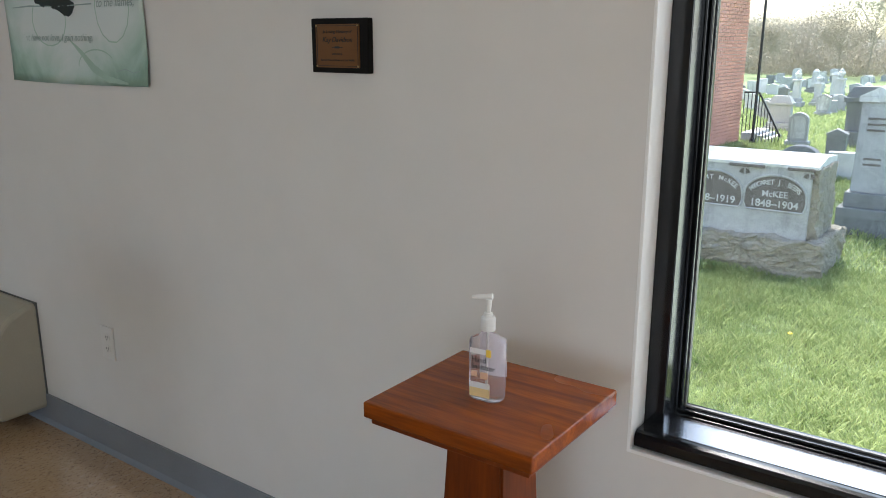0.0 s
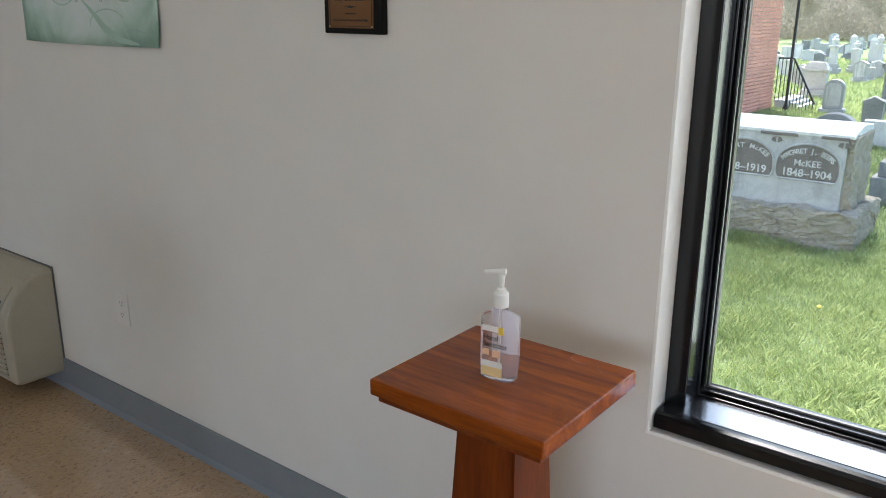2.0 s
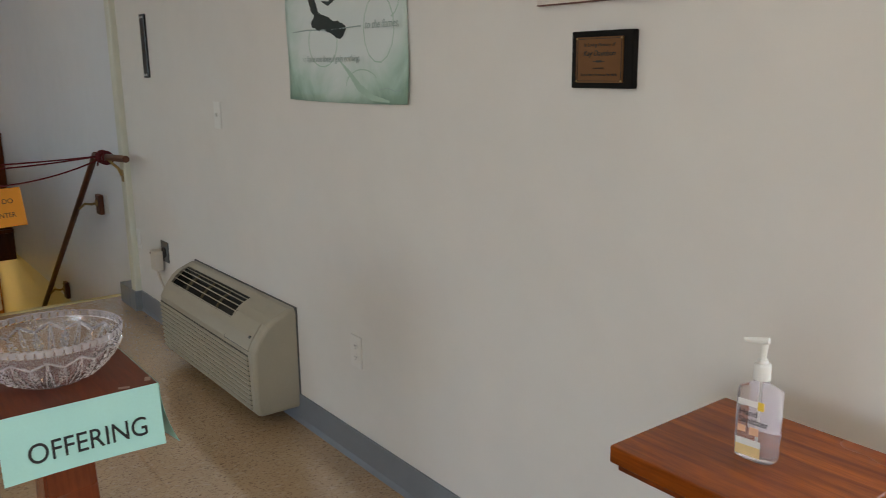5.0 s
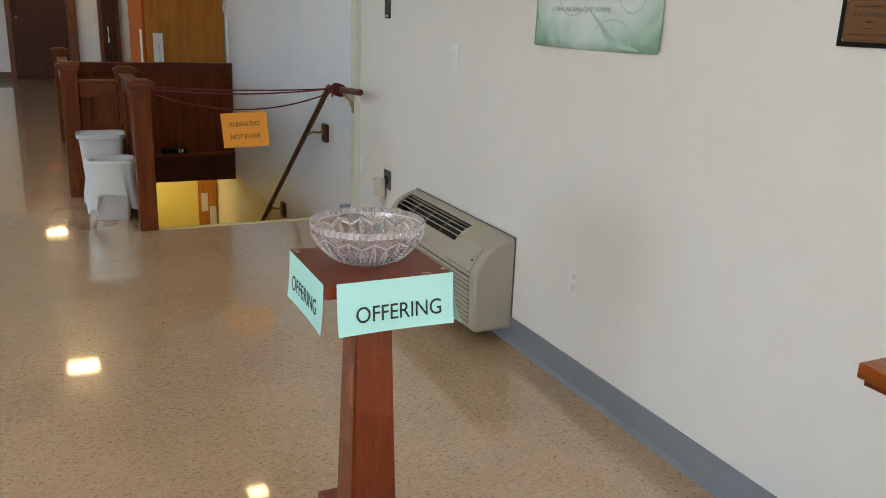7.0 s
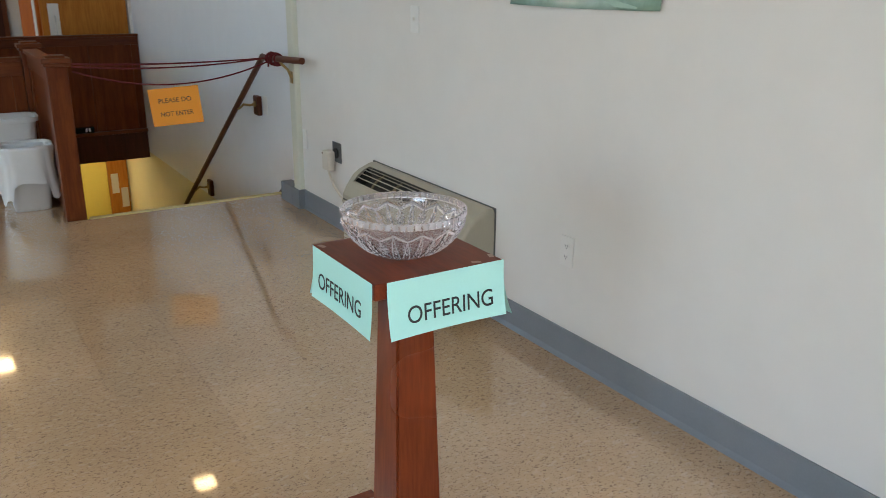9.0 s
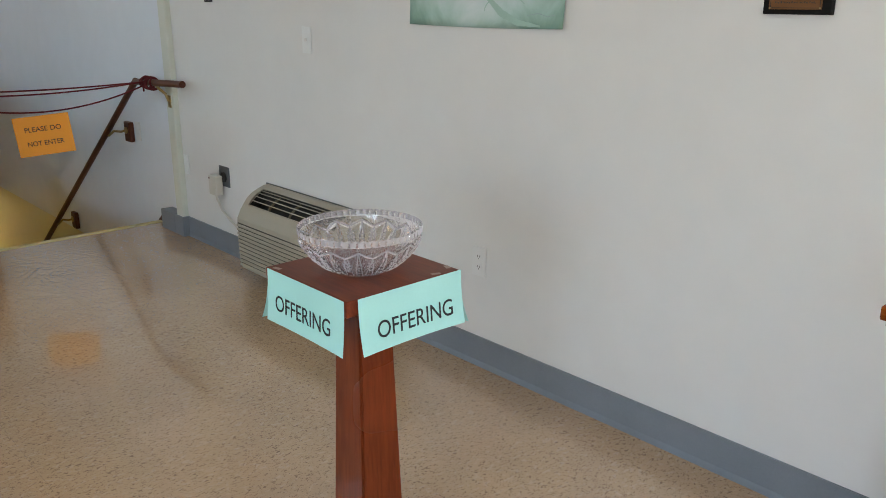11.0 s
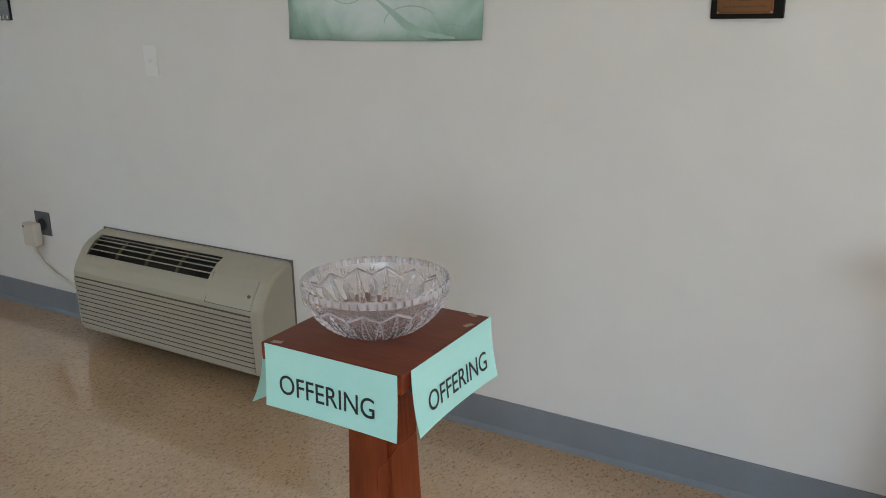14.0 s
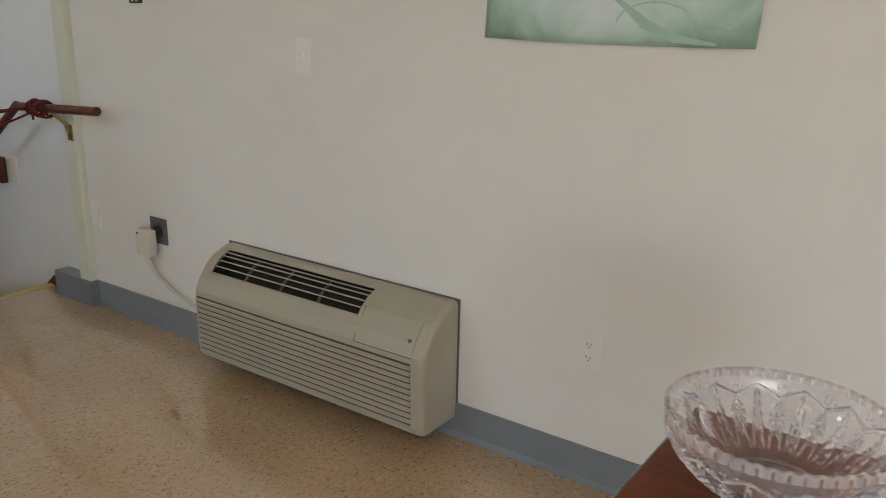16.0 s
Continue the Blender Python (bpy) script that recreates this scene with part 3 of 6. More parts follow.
part("gasket", boxes((JX + 0.0145, wx1 - 0.044, GY - 0.004, GY + 0.004, SZ + 0.0145, SZ + 0.0185), (JX + 0.0145, JX + 0.0165, GY - 0.004, GY + 0.004, SZ + 0.0185, wz1 - 0.045)), M_AC_GREY, window, "grey metal spacer at the glass")
pane = part("pane", boxes((JX + 0.006, wx1 - 0.044, GY + 0.006, GY + 0.012, SZ + 0.006, wz1 - 0.044)), M_PANE, window)
pane.visible_shadow = False


# ---- the offering stand and the sanitizer stand ----
def pedestal(name, cx, cy, hx, hy, top, slab, mould, post0, post1, mat_top, mat_post, label):
    t = thing(name, (cx, cy, 0), label, "pedestal stand", "wooden pedestal stands")
    bm = bmesh.new()
    box(bm, cx - hx, cx + hx, cy - hy, cy + hy, top - slab, top, 0.004, 3)
    part("top", bm, mat_top, t)
    if mould:
        bm = bmesh.new()
        box(bm, cx - hx + 0.010, cx + hx - 0.010, cy - hy + 0.010, cy + hy - 0.010, top - slab - 0.013, top - slab - 0.0002, 0.002)
        frustum(bm, cx, cy, hx - 0.055, hy - 0.055, top - slab - 0.040, hx - 0.026, hy - 0.026, top - slab - 0.0134, 0.002)
        part("moulding", bm, mat_post, t, "stepped moulding under the top")
    else:
        part("moulding", frustum(bmesh.new(), cx, cy, post1 + 0.018, post1 + 0.018, top - slab - 0.02, post1 + 0.03, post1 + 0.03, top - slab - 0.0004, 0.002), mat_post, t)
    bm = bmesh.new()
    frustum(bm, cx, cy, post0, post0, 0.075, post1, post1, top - slab - (0.041 if mould else 0.021), 0.005)
    part("post", bm, mat_post, t)
    for k in range(4):
        a = math.pi / 2 * k
        bm = bmesh.new()
        prism_y(bm, [(0.0, 0.0), (0.235, 0.0), (0.245, 0.012), (0.245, 0.040), (0.225, 0.060), (0.08, 0.0745), (0.0, 0.0745)], -0.042, 0.042)
        bmesh.ops.rotate(bm, verts=bm.verts, cent=(0, 0, 0), matrix=Matrix.Rotation(a, 3, "Z"))
        bmesh.ops.translate(bm, verts=bm.verts, vec=(cx + 0.043 * math.cos(a), cy + 0.043 * math.sin(a), 0.0))
        part("foot", bm, mat_post, t)
    return t


OX, OY, OHX, OHY, OTOP = -1.739, -1.094, 0.1465, 0.1485, 0.820
stand = pedestal("offering_stand", OX, OY, OHX, OHY, OTOP, 0.034, False, 0.062, 0.043, M_STAND_TOP, M_STAND, "dark red stained wooden pedestal holding a glass bowl")
for ax, ay, rz in ((OX - OHX + 0.028, OY - OHY + 0.012, 12), (OX + OHX - 0.03, OY + OHY - 0.01, -20), (OX + OHX - 0.012, OY + 0.09, 70)):
    bm = box(bmesh.new(), -0.010, 0.010, -0.005, 0.005, 0, 0.0006)
    ob = part("tape", bm, M_TAPE, stand, "strip of clear tape")
    ob.matrix_basis = pose(ax, ay, OTOP + 0.0004, 0, 0, rz)


def paper_sign(name, m, w, h, words, size, mat, label, width, curl=0.012, dx=0.0, dz=0.0):
    """A sheet hung by its top edge, that curls a little away at the foot."""
    t = thing(name, (0, 0, 0), label, "paper sign", "offering signs" if "OFFERING" in words[0] else "")
    t.matrix_basis = m
    nx, nz = 10, 6
    vs, fs = [], []
    def out(u, v):
        return -curl * (v ** 2) * (1 + 0.8 * (2 * u - 1) ** 2) - 0.0015
    for back in (0, 1):
        for j in range(nz + 1):
            for i in range(nx + 1):
                u, v = i / nx, j / nz
                vs.append(((u - 0.5) * w, out(u, v) + back * 0.0005, -v * h))
    per = (nx + 1) * (nz + 1)
    for j in range(nz):
        for i in range(nx):
            a = j * (nx + 1) + i
            fs.append((a, a + nx + 1, a + nx + 2, a + 1))
            fs.append((per + a, per + a + 1, per + a + nx + 2, per + a + nx + 1))
    for i in range(nx):
        fs.append((i, i + 1, per + i + 1, per + i))
        q = nz * (nx + 1) + i
        fs.append((q, per + q, per + q + 1, q + 1))
    for j in range(nz):
        q = j * (nx + 1)
        fs.append((q, per + q, per + q + nx + 1, q + nx + 1))
        q += nx
        fs.append((q, q + nx + 1, per + q + nx + 1, per + q))
    sheet = part("sheet", (vs, [], fs), mat, None)
    sheet.parent = t
    for k, word in enumerate(words):
        z = -h * 0.56 + dz if len(words) == 1 else -h * (0.34 + 0.36 * k)
        txt = lettering("lettering", word, size, Matrix(), M_INK, t, 0.0002, width=width, bold=0.0001)
        txt.matrix_parent_inverse = Matrix()
        for v in txt.data.vertices:
            x, y, d = v.co
            zz = z + y
            vv = min(1, max(0, -zz / h))
            v.co = (x + dx, out((x + dx) / w + 0.5, vv) - 0.0009 - d, zz)
    return t


paper_sign("offering_sign", pose(OX + OHX + 0.002, OY + 0.012, OTOP + 0.001, 0, 0, 90), 0.272, 0.116, ["OFFERING"], 0.050, M_MINT, "mint green paper OFFERING sign taped to the stand", 0.20, 0.008, 0.007, -0.011)
paper_sign("offering_sign", pose(OX + 0.003, OY - OHY - 0.001, OTOP + 0.001, 0, 0, 0), 0.276, 0.115, ["OFFERING"], 0.050, M_MINT, "mint green paper OFFERING sign taped to the stand", 0.20, 0.004, -0.006, -0.006)
paper_sign("offering_sign", pose(OX + 0.005, OY + OHY + 0.001, OTOP - 0.004, 0, 0, 180), 0.276, 0.124, ["OFFERING"], 0.052, M_MINT, "mint green paper OFFERING sign taped to the stand", 0.20, 0.016)
paper_sign("offering_sign", pose(OX - OHX - 0.001, OY - 0.004, OTOP - 0.004, 0, 0, -90), 0.276, 0.124, ["OFFERING"], 0.052, M_MINT, "mint green paper OFFERING sign taped to the stand", 0.20, 0.02)


def cut_bowl(cx, cy, z, R, H):
    """A pressed cut-glass bowl: scalloped rim, fluted band, stars and fans round its body."""
    t = thing("glass_bowl", (cx, cy, z), "clear cut crystal bowl with scalloped rim on the stand", "bowl")
    N, K = 480, 46
    vs, fs = [], []
    def radius(s):
        return R * (0.50 + 0.50 * math.sin(s * math.pi / 2) ** 0.85)
    def ridge(d, w):
        return max(0.0, 1 - abs(d) / w)
    def relief(u, s):
        """Depth of the cut: fluted rim, a zigzag with fans above it, long rays, rosettes and a fine lattice below."""
        if s > 0.88:
            return 0.0022 * abs(math.sin(u * 54 * math.pi))
        p, q = (u * 14) % 1.0, s / 0.88
        if q < 0.08:
            return 0.0
        c = abs(p - 0.5) * 2
        zig = 0.88 - 0.16 * c
        h = ridge(q - zig, 0.055)
        if q > zig:
            ex, ey = min(p, 1 - p) * 1.1, q - 0.70
            h = max(h, 0.95 * ridge(math.sin(math.atan2(ey, ex) * 5), 0.5) * ridge(math.hypot(ex, ey) - 0.16, 0.17))
        else:
            h = max(h, ridge(abs(p - 0.5) - 0.18 * (zig - q) / 0.8, 0.05))
            w = 0.5 - abs(p - 0.5)
            h = max(h, 0.9 * ridge(w - 0.30 * (0.70 - q), 0.05) if q < 0.70 else 0.0)
            rr = math.hypot(w * 1.2, q - 0.45)
            h = max(h, ridge(rr - 0.115, 0.04), 0.8 * ridge(rr - 0.03, 0.04))
            if 0.13 < rr < 0.22:
                h = max(h, 0.7 * abs(math.sin(math.atan2(q - 0.45, w * 1.2) * 6)))
            if abs(p - 0.5) < 0.14 * (zig - q) / 0.8:
                h = max(h, 0.62 * abs(math.sin((p * 1.2 + q) * 50)) * abs(math.sin((p * 1.2 - q) * 50)))
        return 0.0058 * h
    for j in range(K + 1):
        s = j / K
        for i in range(N):
            u = i / N
            r = radius(s) + relief(u, s)
            zz = z + 0.004 + (H - 0.004) * (s ** 1.12)
            if j == K:
                zz += 0.0022 * abs(math.cos(u * 54 * math.pi))
            vs.append((cx + r * math.cos(6.283185 * u), cy + r * math.sin(6.283185 * u), zz))
    for j in range(K, -1, -1):
        s = j / K
        for i in range(N):
            u = i / N
            r = radius(s) - 0.0042
            zz = z + 0.009 + (H - 0.0095) * (s ** 1.12) + (0.0018 * abs(math.cos(u * 54 * math.pi)) if j == K else 0)
            vs.append((cx + r * math.cos(6.283185 * u), cy + r * math.sin(6.283185 * u), zz))
    rows = 2 * (K + 1)
    for j in range(rows - 1):
        for i in range(N):
            fs.append((j * N + i, j * N + (i + 1) % N, (j + 1) * N + (i + 1) % N, (j + 1) * N + i))
    c0, c1 = len(vs), len(vs) + 1
    vs += [(cx, cy, z + 0.003), (cx, cy, z + 0.009)]
    for i in range(N):
        fs.append((c0, (i + 1) % N, i))
        fs.append((c1, (rows - 1) * N + i, (rows - 1) * N + (i + 1) % N))
    bowl = part("bowl", (vs, [], fs), M_CRYSTAL, t)
    bowl.data.materials.append(M_CRYSTAL_CUT)
    for p in bowl.data.polygons:
        j, i = divmod(p.index, N)
        if j < K:
            h = relief((i + 0.5) / N, (j + 0.5) / K)
            p.material_index = 1 if (h > 0.0031 or j == K - 1 or (j > K * 0.89 and h > 0.0008)) else 0
    bm = bmesh.new()
    lathe(bm, cx, cy, [(R * 0.40, z + 0.0002), (R * 0.46, z + 0.0002), (R * 0.46, z + 0.003), (R * 0.40, z + 0.003)], 48, False)
    part("foot_ring", bm, M_CRYSTAL, t)
    return t


cut_bowl(-1.742, -1.095, OTOP + 0.001, 0.130, 0.094)

HX, HY, HTOP = -0.751, -0.3145, 0.806
pedestal("sanitizer_stand", HX, HY, 0.167, 0.152, HTOP, 0.029, True, 0.085, 0.057, M_OAK, M_OAK_Z, "orange stained oak pedestal beside the window")

# pump bottle
BX, BY = -0.752, -0.330
bottle = thing("sanitizer_bottle", (BX, BY, HTOP), "clear pump bottle of hand sanitizer, half full, on the wooden stand", "pump bottle")
BYAW = radians(6)


def oval(rx, ry, n=32, power=3.2):
    pts = []
    for i in range(n):
        a = 6.283185 * i / n
        c, s = math.cos(a), math.sin(a)
        x = rx * math.copysign(abs(c) ** (2 / power), c)
        y = ry * math.copysign(abs(s) ** (2 / power), s)
        pts.append((BX + x * math.cos(BYAW) - y * math.sin(BYAW), BY + x * math.sin(BYAW) + y * math.cos(BYAW)))
    return pts


def oval_stack(rows):
    vs, fs = [], []
    n = 32
    for rx, ry, z in rows:
        vs += [(x, y, HTOP + z) for x, y in oval(rx, ry)]
    for k in range(len(rows) - 1):
        for i in range(n):
            fs.append((k * n + i, k * n + (i + 1) % n, (k + 1) * n + (i + 1) % n, (k + 1) * n + i))
    fs += [tuple(range(n))[::-1], tuple(range((len(rows) - 1) * n, len(rows) * n))]
    return vs, [], fs


part("body", oval_stack([(0.027, 0.015, 0.001), (0.031, 0.018, 0.005), (0.032, 0.019, 0.03), (0.032, 0.019, 0.104), (0.030, 0.0175, 0.111), (0.018, 0.0135, 0.117), (0.0105, 0.0105, 0.120), (0.0105, 0.0105, 0.126)]), M_BOTTLE, bottle, smooth=True)
part("collar", lathe(bmesh.new(), BX, BY, [(0.0105, HTOP + 0.1262), (0.0125, HTOP + 0.1264), (0.0125, HTOP + 0.148), (0.011, HTOP + 0.151), (0.0075, HTOP + 0.152), (0.0072, HTOP + 0.157), (0.004, HTOP + 0.158)], 24), M_PLASTIC_W, bottle, smooth=False)
bm = bmesh.new()
rod(bm, (BX, BY, HTOP + 0.157), (BX + 0.001, BY, HTOP + 0.181), 0.0042, 0.0056)
na = math.radians(196)
tip = (BX + 0.028 * math.cos(na), BY + 0.028 * math.sin(na), HTOP + 0.182)
rod(bm, (BX - 0.007 * math.cos(na), BY - 0.007 * math.sin(na), HTOP + 0.186), tip, 0.0052, 0.0034)
part("pump", bm, M_PLASTIC_W, bottle, "white pump with a spout")
part("dip_tube", rod(bmesh.new(), (BX, BY, HTOP + 0.012), (BX, BY, HTOP + 0.122), 0.0022), M_PLASTIC_W, bottle, "pale dip tube")


def on_bottle(name, x0, x1, z0, z1, mat, label, lift=0.0004):
    bm = bmesh.new()
    box(bm, x0, x1, -0.0193 - lift, -0.0191, z0, z1)
    ob = part(name, bm, mat, bottle, label)
    ob.matrix_basis = Matrix.Translation((BX, BY, HTOP)) @ Matrix.Rotation(BYAW, 4, "Z")
    return ob


bm = boxes((-0.022, 0.027, 0.0192, 0.0196, 0.038, 0.110))
ob = part("back_label", bm, M_FROST, bottle, "frosted white label on the back")
ob.matrix_basis = Matrix.Translation((BX, BY, HTOP)) @ Matrix.Rotation(BYAW, 4, "Z")
on_bottle("label_band", -0.024, 0.014, 0.088, 0.097, M_LABEL_W, "white label band")
on_bottle("label_mark", 0.007, 0.016, 0.085, 0.098, M_LABEL_Y, "yellow label mark", 0.0008)
on_bottle("label_block", -0.024, 0.014, 0.010, 0.026, M_LABEL_S, "yellow label block")
on_bottle("label_strip", -0.024, 0.014, 0.026, 0.036, M_LABEL_W, "peach label strip")
on_bottle("label_badge", -0.022, -0.010, 0.046, 0.056, M_LABEL_P, "peach round badge")
on_bottle("label_badge", -0.004, 0.010, 0.044, 0.056, M_LABEL_P, "peach round badge")
for word, z, sz in (("Hand", 0.077, 0.013), ("Sanitizer", 0.065, 0.013)):
    m = Matrix.Translation((BX, BY, HTOP)) @ Matrix.Rotation(BYAW, 4, "Z") @ facing(-0.021, -0.0197, z)
    lettering("lettering", word, sz, m, M_INK, bottle, 0.0001, "LEFT", bold=0.0002)


# ---- through-wall heat pump ----
AX0, AX1, AB, AT, AD = -3.990, -2.920, 0.060, 0.474, 0.192
ac = thing("wall_air_conditioner", (-3.455, -0.09, AB), "beige through-wall air conditioner with louvred front", "air conditioner")
PROFILE = [(-0.004, AB), (-0.160, AB), (-0.178, AB + 0.008), (-0.186, AB + 0.030), (-AD, 0.300), (-0.190, 0.330), (-0.168, 0.372), (-0.150, 0.396)]
UPPER = [(-0.128, 0.424), (-0.098, 0.447), (-0.060, 0.463), (-0.030, AT), (-0.004, AT)]
bm = bmesh.new()
VX0, VX1 = -3.930, -3.215
FULL = PROFILE + UPPER


def skin(bm, xs, outline):
    loops = [[bm.verts.new((x, y, z)) for y, z in outline] for x in xs]
    for a, b in zip(loops, loops[1:]):
        for i in range(len(outline) - 1):
            bm.faces.new((a[i], a[i + 1], b[i + 1], b[i]))
    return loops


CEN = (-0.10, 0.27)


def inset(d):
    """The outline drawn in by d, but for its back edge."""
    pts = []
    for y, z in FULL:
        k = math.hypot(y - CEN[0], z - CEN[1])
        f = max(0, 1 - d / k)
        pts.append((y if y > -0.01 else CEN[0] + (y - CEN[0]) * f, CEN[1] + (z - CEN[1]) * f))
    return pts


for xa, sgn in ((AX0, 1), (AX1, -1)):
    rings = [(0.0, 0.020), (0.003, 0.011), (0.009, 0.004), (0.018, 0.0)]
    loops = [[bm.verts.new((xa + sgn * o, y, z)) for y, z in inset(d)] for o, d in rings]
    for a, b in zip(loops, loops[1:]):
        for i in range(len(FULL) - 1):
            bm.faces.new((a[i], a[i + 1], b[i + 1], b[i]))
    bm.faces.new(loops[0])
skin(bm, [AX0 + 0.018, VX0], FULL)
skin(bm, [VX1, AX1 - 0.018], FULL)
skin(bm, [VX0, VX1], PROFILE)
skin(bm, [VX0, VX1], UPPER[2:])
bmesh.ops.remove_doubles(bm, verts=bm.verts, dist=0.0002)
part("body", bm, M_AC, ac)
# Well inside the outlet, coloured near black for its shade.
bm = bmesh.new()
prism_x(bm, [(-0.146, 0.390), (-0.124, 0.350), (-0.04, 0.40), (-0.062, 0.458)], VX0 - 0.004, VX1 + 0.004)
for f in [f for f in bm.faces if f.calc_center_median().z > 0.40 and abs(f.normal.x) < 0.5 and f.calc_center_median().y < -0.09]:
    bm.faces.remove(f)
part("vent_well", bm, M_AC_DARK, ac, "outlet well coloured dark for the shade inside")
for k in range(5):
    f = k / 4
    y, z = -0.146 + f * 0.078, 0.398 + 0.058 * (1 - (1 - f) ** 1.5)
    part("vent_bar", boxes((VX0, VX1, y - 0.0016, y + 0.0016, z - 0.003, z + 0.001)), M_AC, ac)
# Dividers have shade from the bars put into their tan.
for k in range(1, 4):
    x = VX0 + (VX1 - VX0) * k / 4 - 0.01
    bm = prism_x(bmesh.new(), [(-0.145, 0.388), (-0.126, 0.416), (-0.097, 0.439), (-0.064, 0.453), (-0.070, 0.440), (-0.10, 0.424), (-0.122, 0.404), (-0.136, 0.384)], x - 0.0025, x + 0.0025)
    part("vent_divider", bm, M_AC_TAN, ac, "divider under the bars, tan darkened for shade")
for k in range(11):
    z = 0.092 + k * 0.0205
    y = -0.186 - 0.006 * (z - 0.09) / 0.21
    bm = prism_x(bmesh.new(), [(y + 0.001, z - 0.008), (y - 0.0065, z - 0.0065), (y - 0.0075, z + 0.0005), (y - 0.003, z + 0.005), (y + 0.001, z + 0.006)], AX0 + 0.020, -2.968)
    part("louvre", bm, M_AC, ac)
    # Dark strip takes the place of the shade between two louvres.
    part("louvre_shade", boxes((AX0 + 0.020, -2.968, y - 0.0010, y + 0.001, z + 0.0058, z + 0.0122)), M_AC_SHADE, ac, "dark strip coloured for the shade between louvres")
bm = prism_x(bmesh.new(), [(-0.1925, 0.330), (-0.1705, 0.374), (-0.152, 0.3985), (-0.130, 0.4265), (-0.128, 0.424), (-0.150, 0.396), (-0.168, 0.372), (-0.190, 0.330)], -3.195, -2.965)
part("control_door", bm, M_AC, ac, "smooth control flap")
for x0, x1, y0, z0, y1, z1 in ((-3.197, -2.963, -0.1935, 0.3275, -0.1915, 0.3300), (-3.198, -3.195, -0.1925, 0.331, -0.130, 0.4275)):
    part("flap_seam", prism_x(bmesh.new(), [(y0, z0), (y1, z1), (y1 + 0.004, z1 - 0.001), (y0 + 0.004, z0 - 0.001)], x0, x1), M_AC_GREY, ac, "dark seam of the flap")
part("lock", rod(bmesh.new(), (-2.985, -0.165, 0.372), (-2.985, -0.175, 0.377), 0.006), M_AC_GREY, ac, "small dark lock")
part("sleeve", boxes((AX0 - 0.003, AX1 + 0.004, -0.006, -0.0005, AB - 0.004, AT + 0.004)), M_AC_GREY, ac, "dark wall sleeve edge")
# Dark block added to deepen the shade below the unit.
part("under_shade", boxes((AX0 + 0.03, AX1 - 0.10, -0.080, -0.004, 0.03, AB - 0.0005)), M_AC_DARK, ac, "dark block added for the shade under the unit")


# ---- outlets, switch, plug, speaker bar ----
def wall_plate(name, x, z, w, h, y, label, slots=True, mat=None, cat="outlet"):
    t = thing(name, (x, y, z), label, cat)
    part("plate", boxes((x - w / 2, x + w / 2, y - 0.006, y, z - h / 2, z + h / 2), bevel=0.002), mat or M_OUTLET, t)
    if slots:
        for dz in (-0.02, 0.02):
            face = part("receptacle", prism_y(bmesh.new(), [(x + 0.0165 * math.cos(a) * 1.0, z + dz + 0.0145 * math.sin(a)) for a in [6.283 * i / 20 for i in range(20)]], y - 0.0075, y - 0.006), M_OUTLET, t)
            for dx in (-0.006, 0.006):
                part("slot", boxes((x + dx - 0.0012, x + dx + 0.0012, y - 0.0079, y - 0.0074, z + dz - 0.002, z + dz + 0.006)), M_AC_DARK, face)
            part("slot", boxes((x - 0.002, x + 0.002, y - 0.0079, y - 0.0074, z + dz - 0.010, z + dz - 0.006)), M_AC_DARK, face)
    return t


wall_plate("wall_outlet", -2.468, 0.423, 0.07, 0.115, 0, "white double electrical outlet on the wall")
sw = wall_plate("light_switch", -3.568, 1.193, 0.07, 0.115, 0, "white light switch plate on the wall", False, M_PLASTIC_W, cat="switch")
part("toggle", boxes((-3.573, -3.563, -0.016, -0.006, 1.187, 1.203), bevel=0.002), M_OUTLET, sw)
wall_plate("wall_outlet", -5.62, 0.545, 0.075, 0.12, 0.03, "white cover plate on the stair wall", False, M_PLASTIC_W)
wall_plate("cable_cover", -4.885, 0.440, 0.055, 0.115, 0, "white cable cover plate beside the column", False, M_PLASTIC_W)
gp = wall_plate("power_outlet", -4.435, 0.439, 0.108, 0.112, 0, "dark grey heavy-duty outlet with a plug", False, M_GREYPLATE)
part("receptacle", rod(bmesh.new(), (-4.435, -0.006, 0.435), (-4.435, -0.014, 0.435), 0.028, n=20), M_AC_DARK, gp)
plug = thing("power_plug", (-4.475, -0.02, 0.40), "ivory power plug and cord of the air conditioner", "plug")
part("plug_body", boxes((-4.520, -4.435, -0.060, -0.0145, 0.335, 0.445), bevel=0.010), M_CORD, plug)
part("button", boxes((-4.512, -4.500, -0.0615, -0.0595, 0.425, 0.433)), M_SIGNEDGE, plug, "red test button")
part("cord", tube([(-4.478, -0.040, 0.336), (-4.475, -0.036, 0.31), (-4.44, -0.028, 0.25), (-4.36, -0.02, 0.20), (-4.24, -0.016, 0.16), (-4.12, -0.014, 0.125), (-4.02, -0.03, 0.10), (-3.97, -0.05, 0.085)], 0.0065), M_CORD, plug, smooth=True)

sp = thing("wall_bracket", (-4.46, 0, 1.35), "narrow black metal strip on the wall", "wall bracket")
part("bar", boxes((-4.495, -4.425, -0.012, 0, 1.350, 1.665), bevel=0.003), M_BLACK, sp)
for z in (1.365, 1.650):
    for dx in (-0.014, 0.014):
        part("screw", rod(bmesh.new(), (-4.46 + dx, -0.0135, z), (-4.46 + dx, -0.0115, z), 0.006), M_LABEL_W, sp)

# ---- plaque, board, banner ----
plaque = thing("memorial_plaque", (-1.365, 0, 1.335), "black wooden memorial plaque with an engraved bronze plate", "plaque")
part("board", boxes((-1.452, -1.278, -0.018, 0, 1.335, 1.457), bevel=0.003), M_BLACKWOOD, plaque)
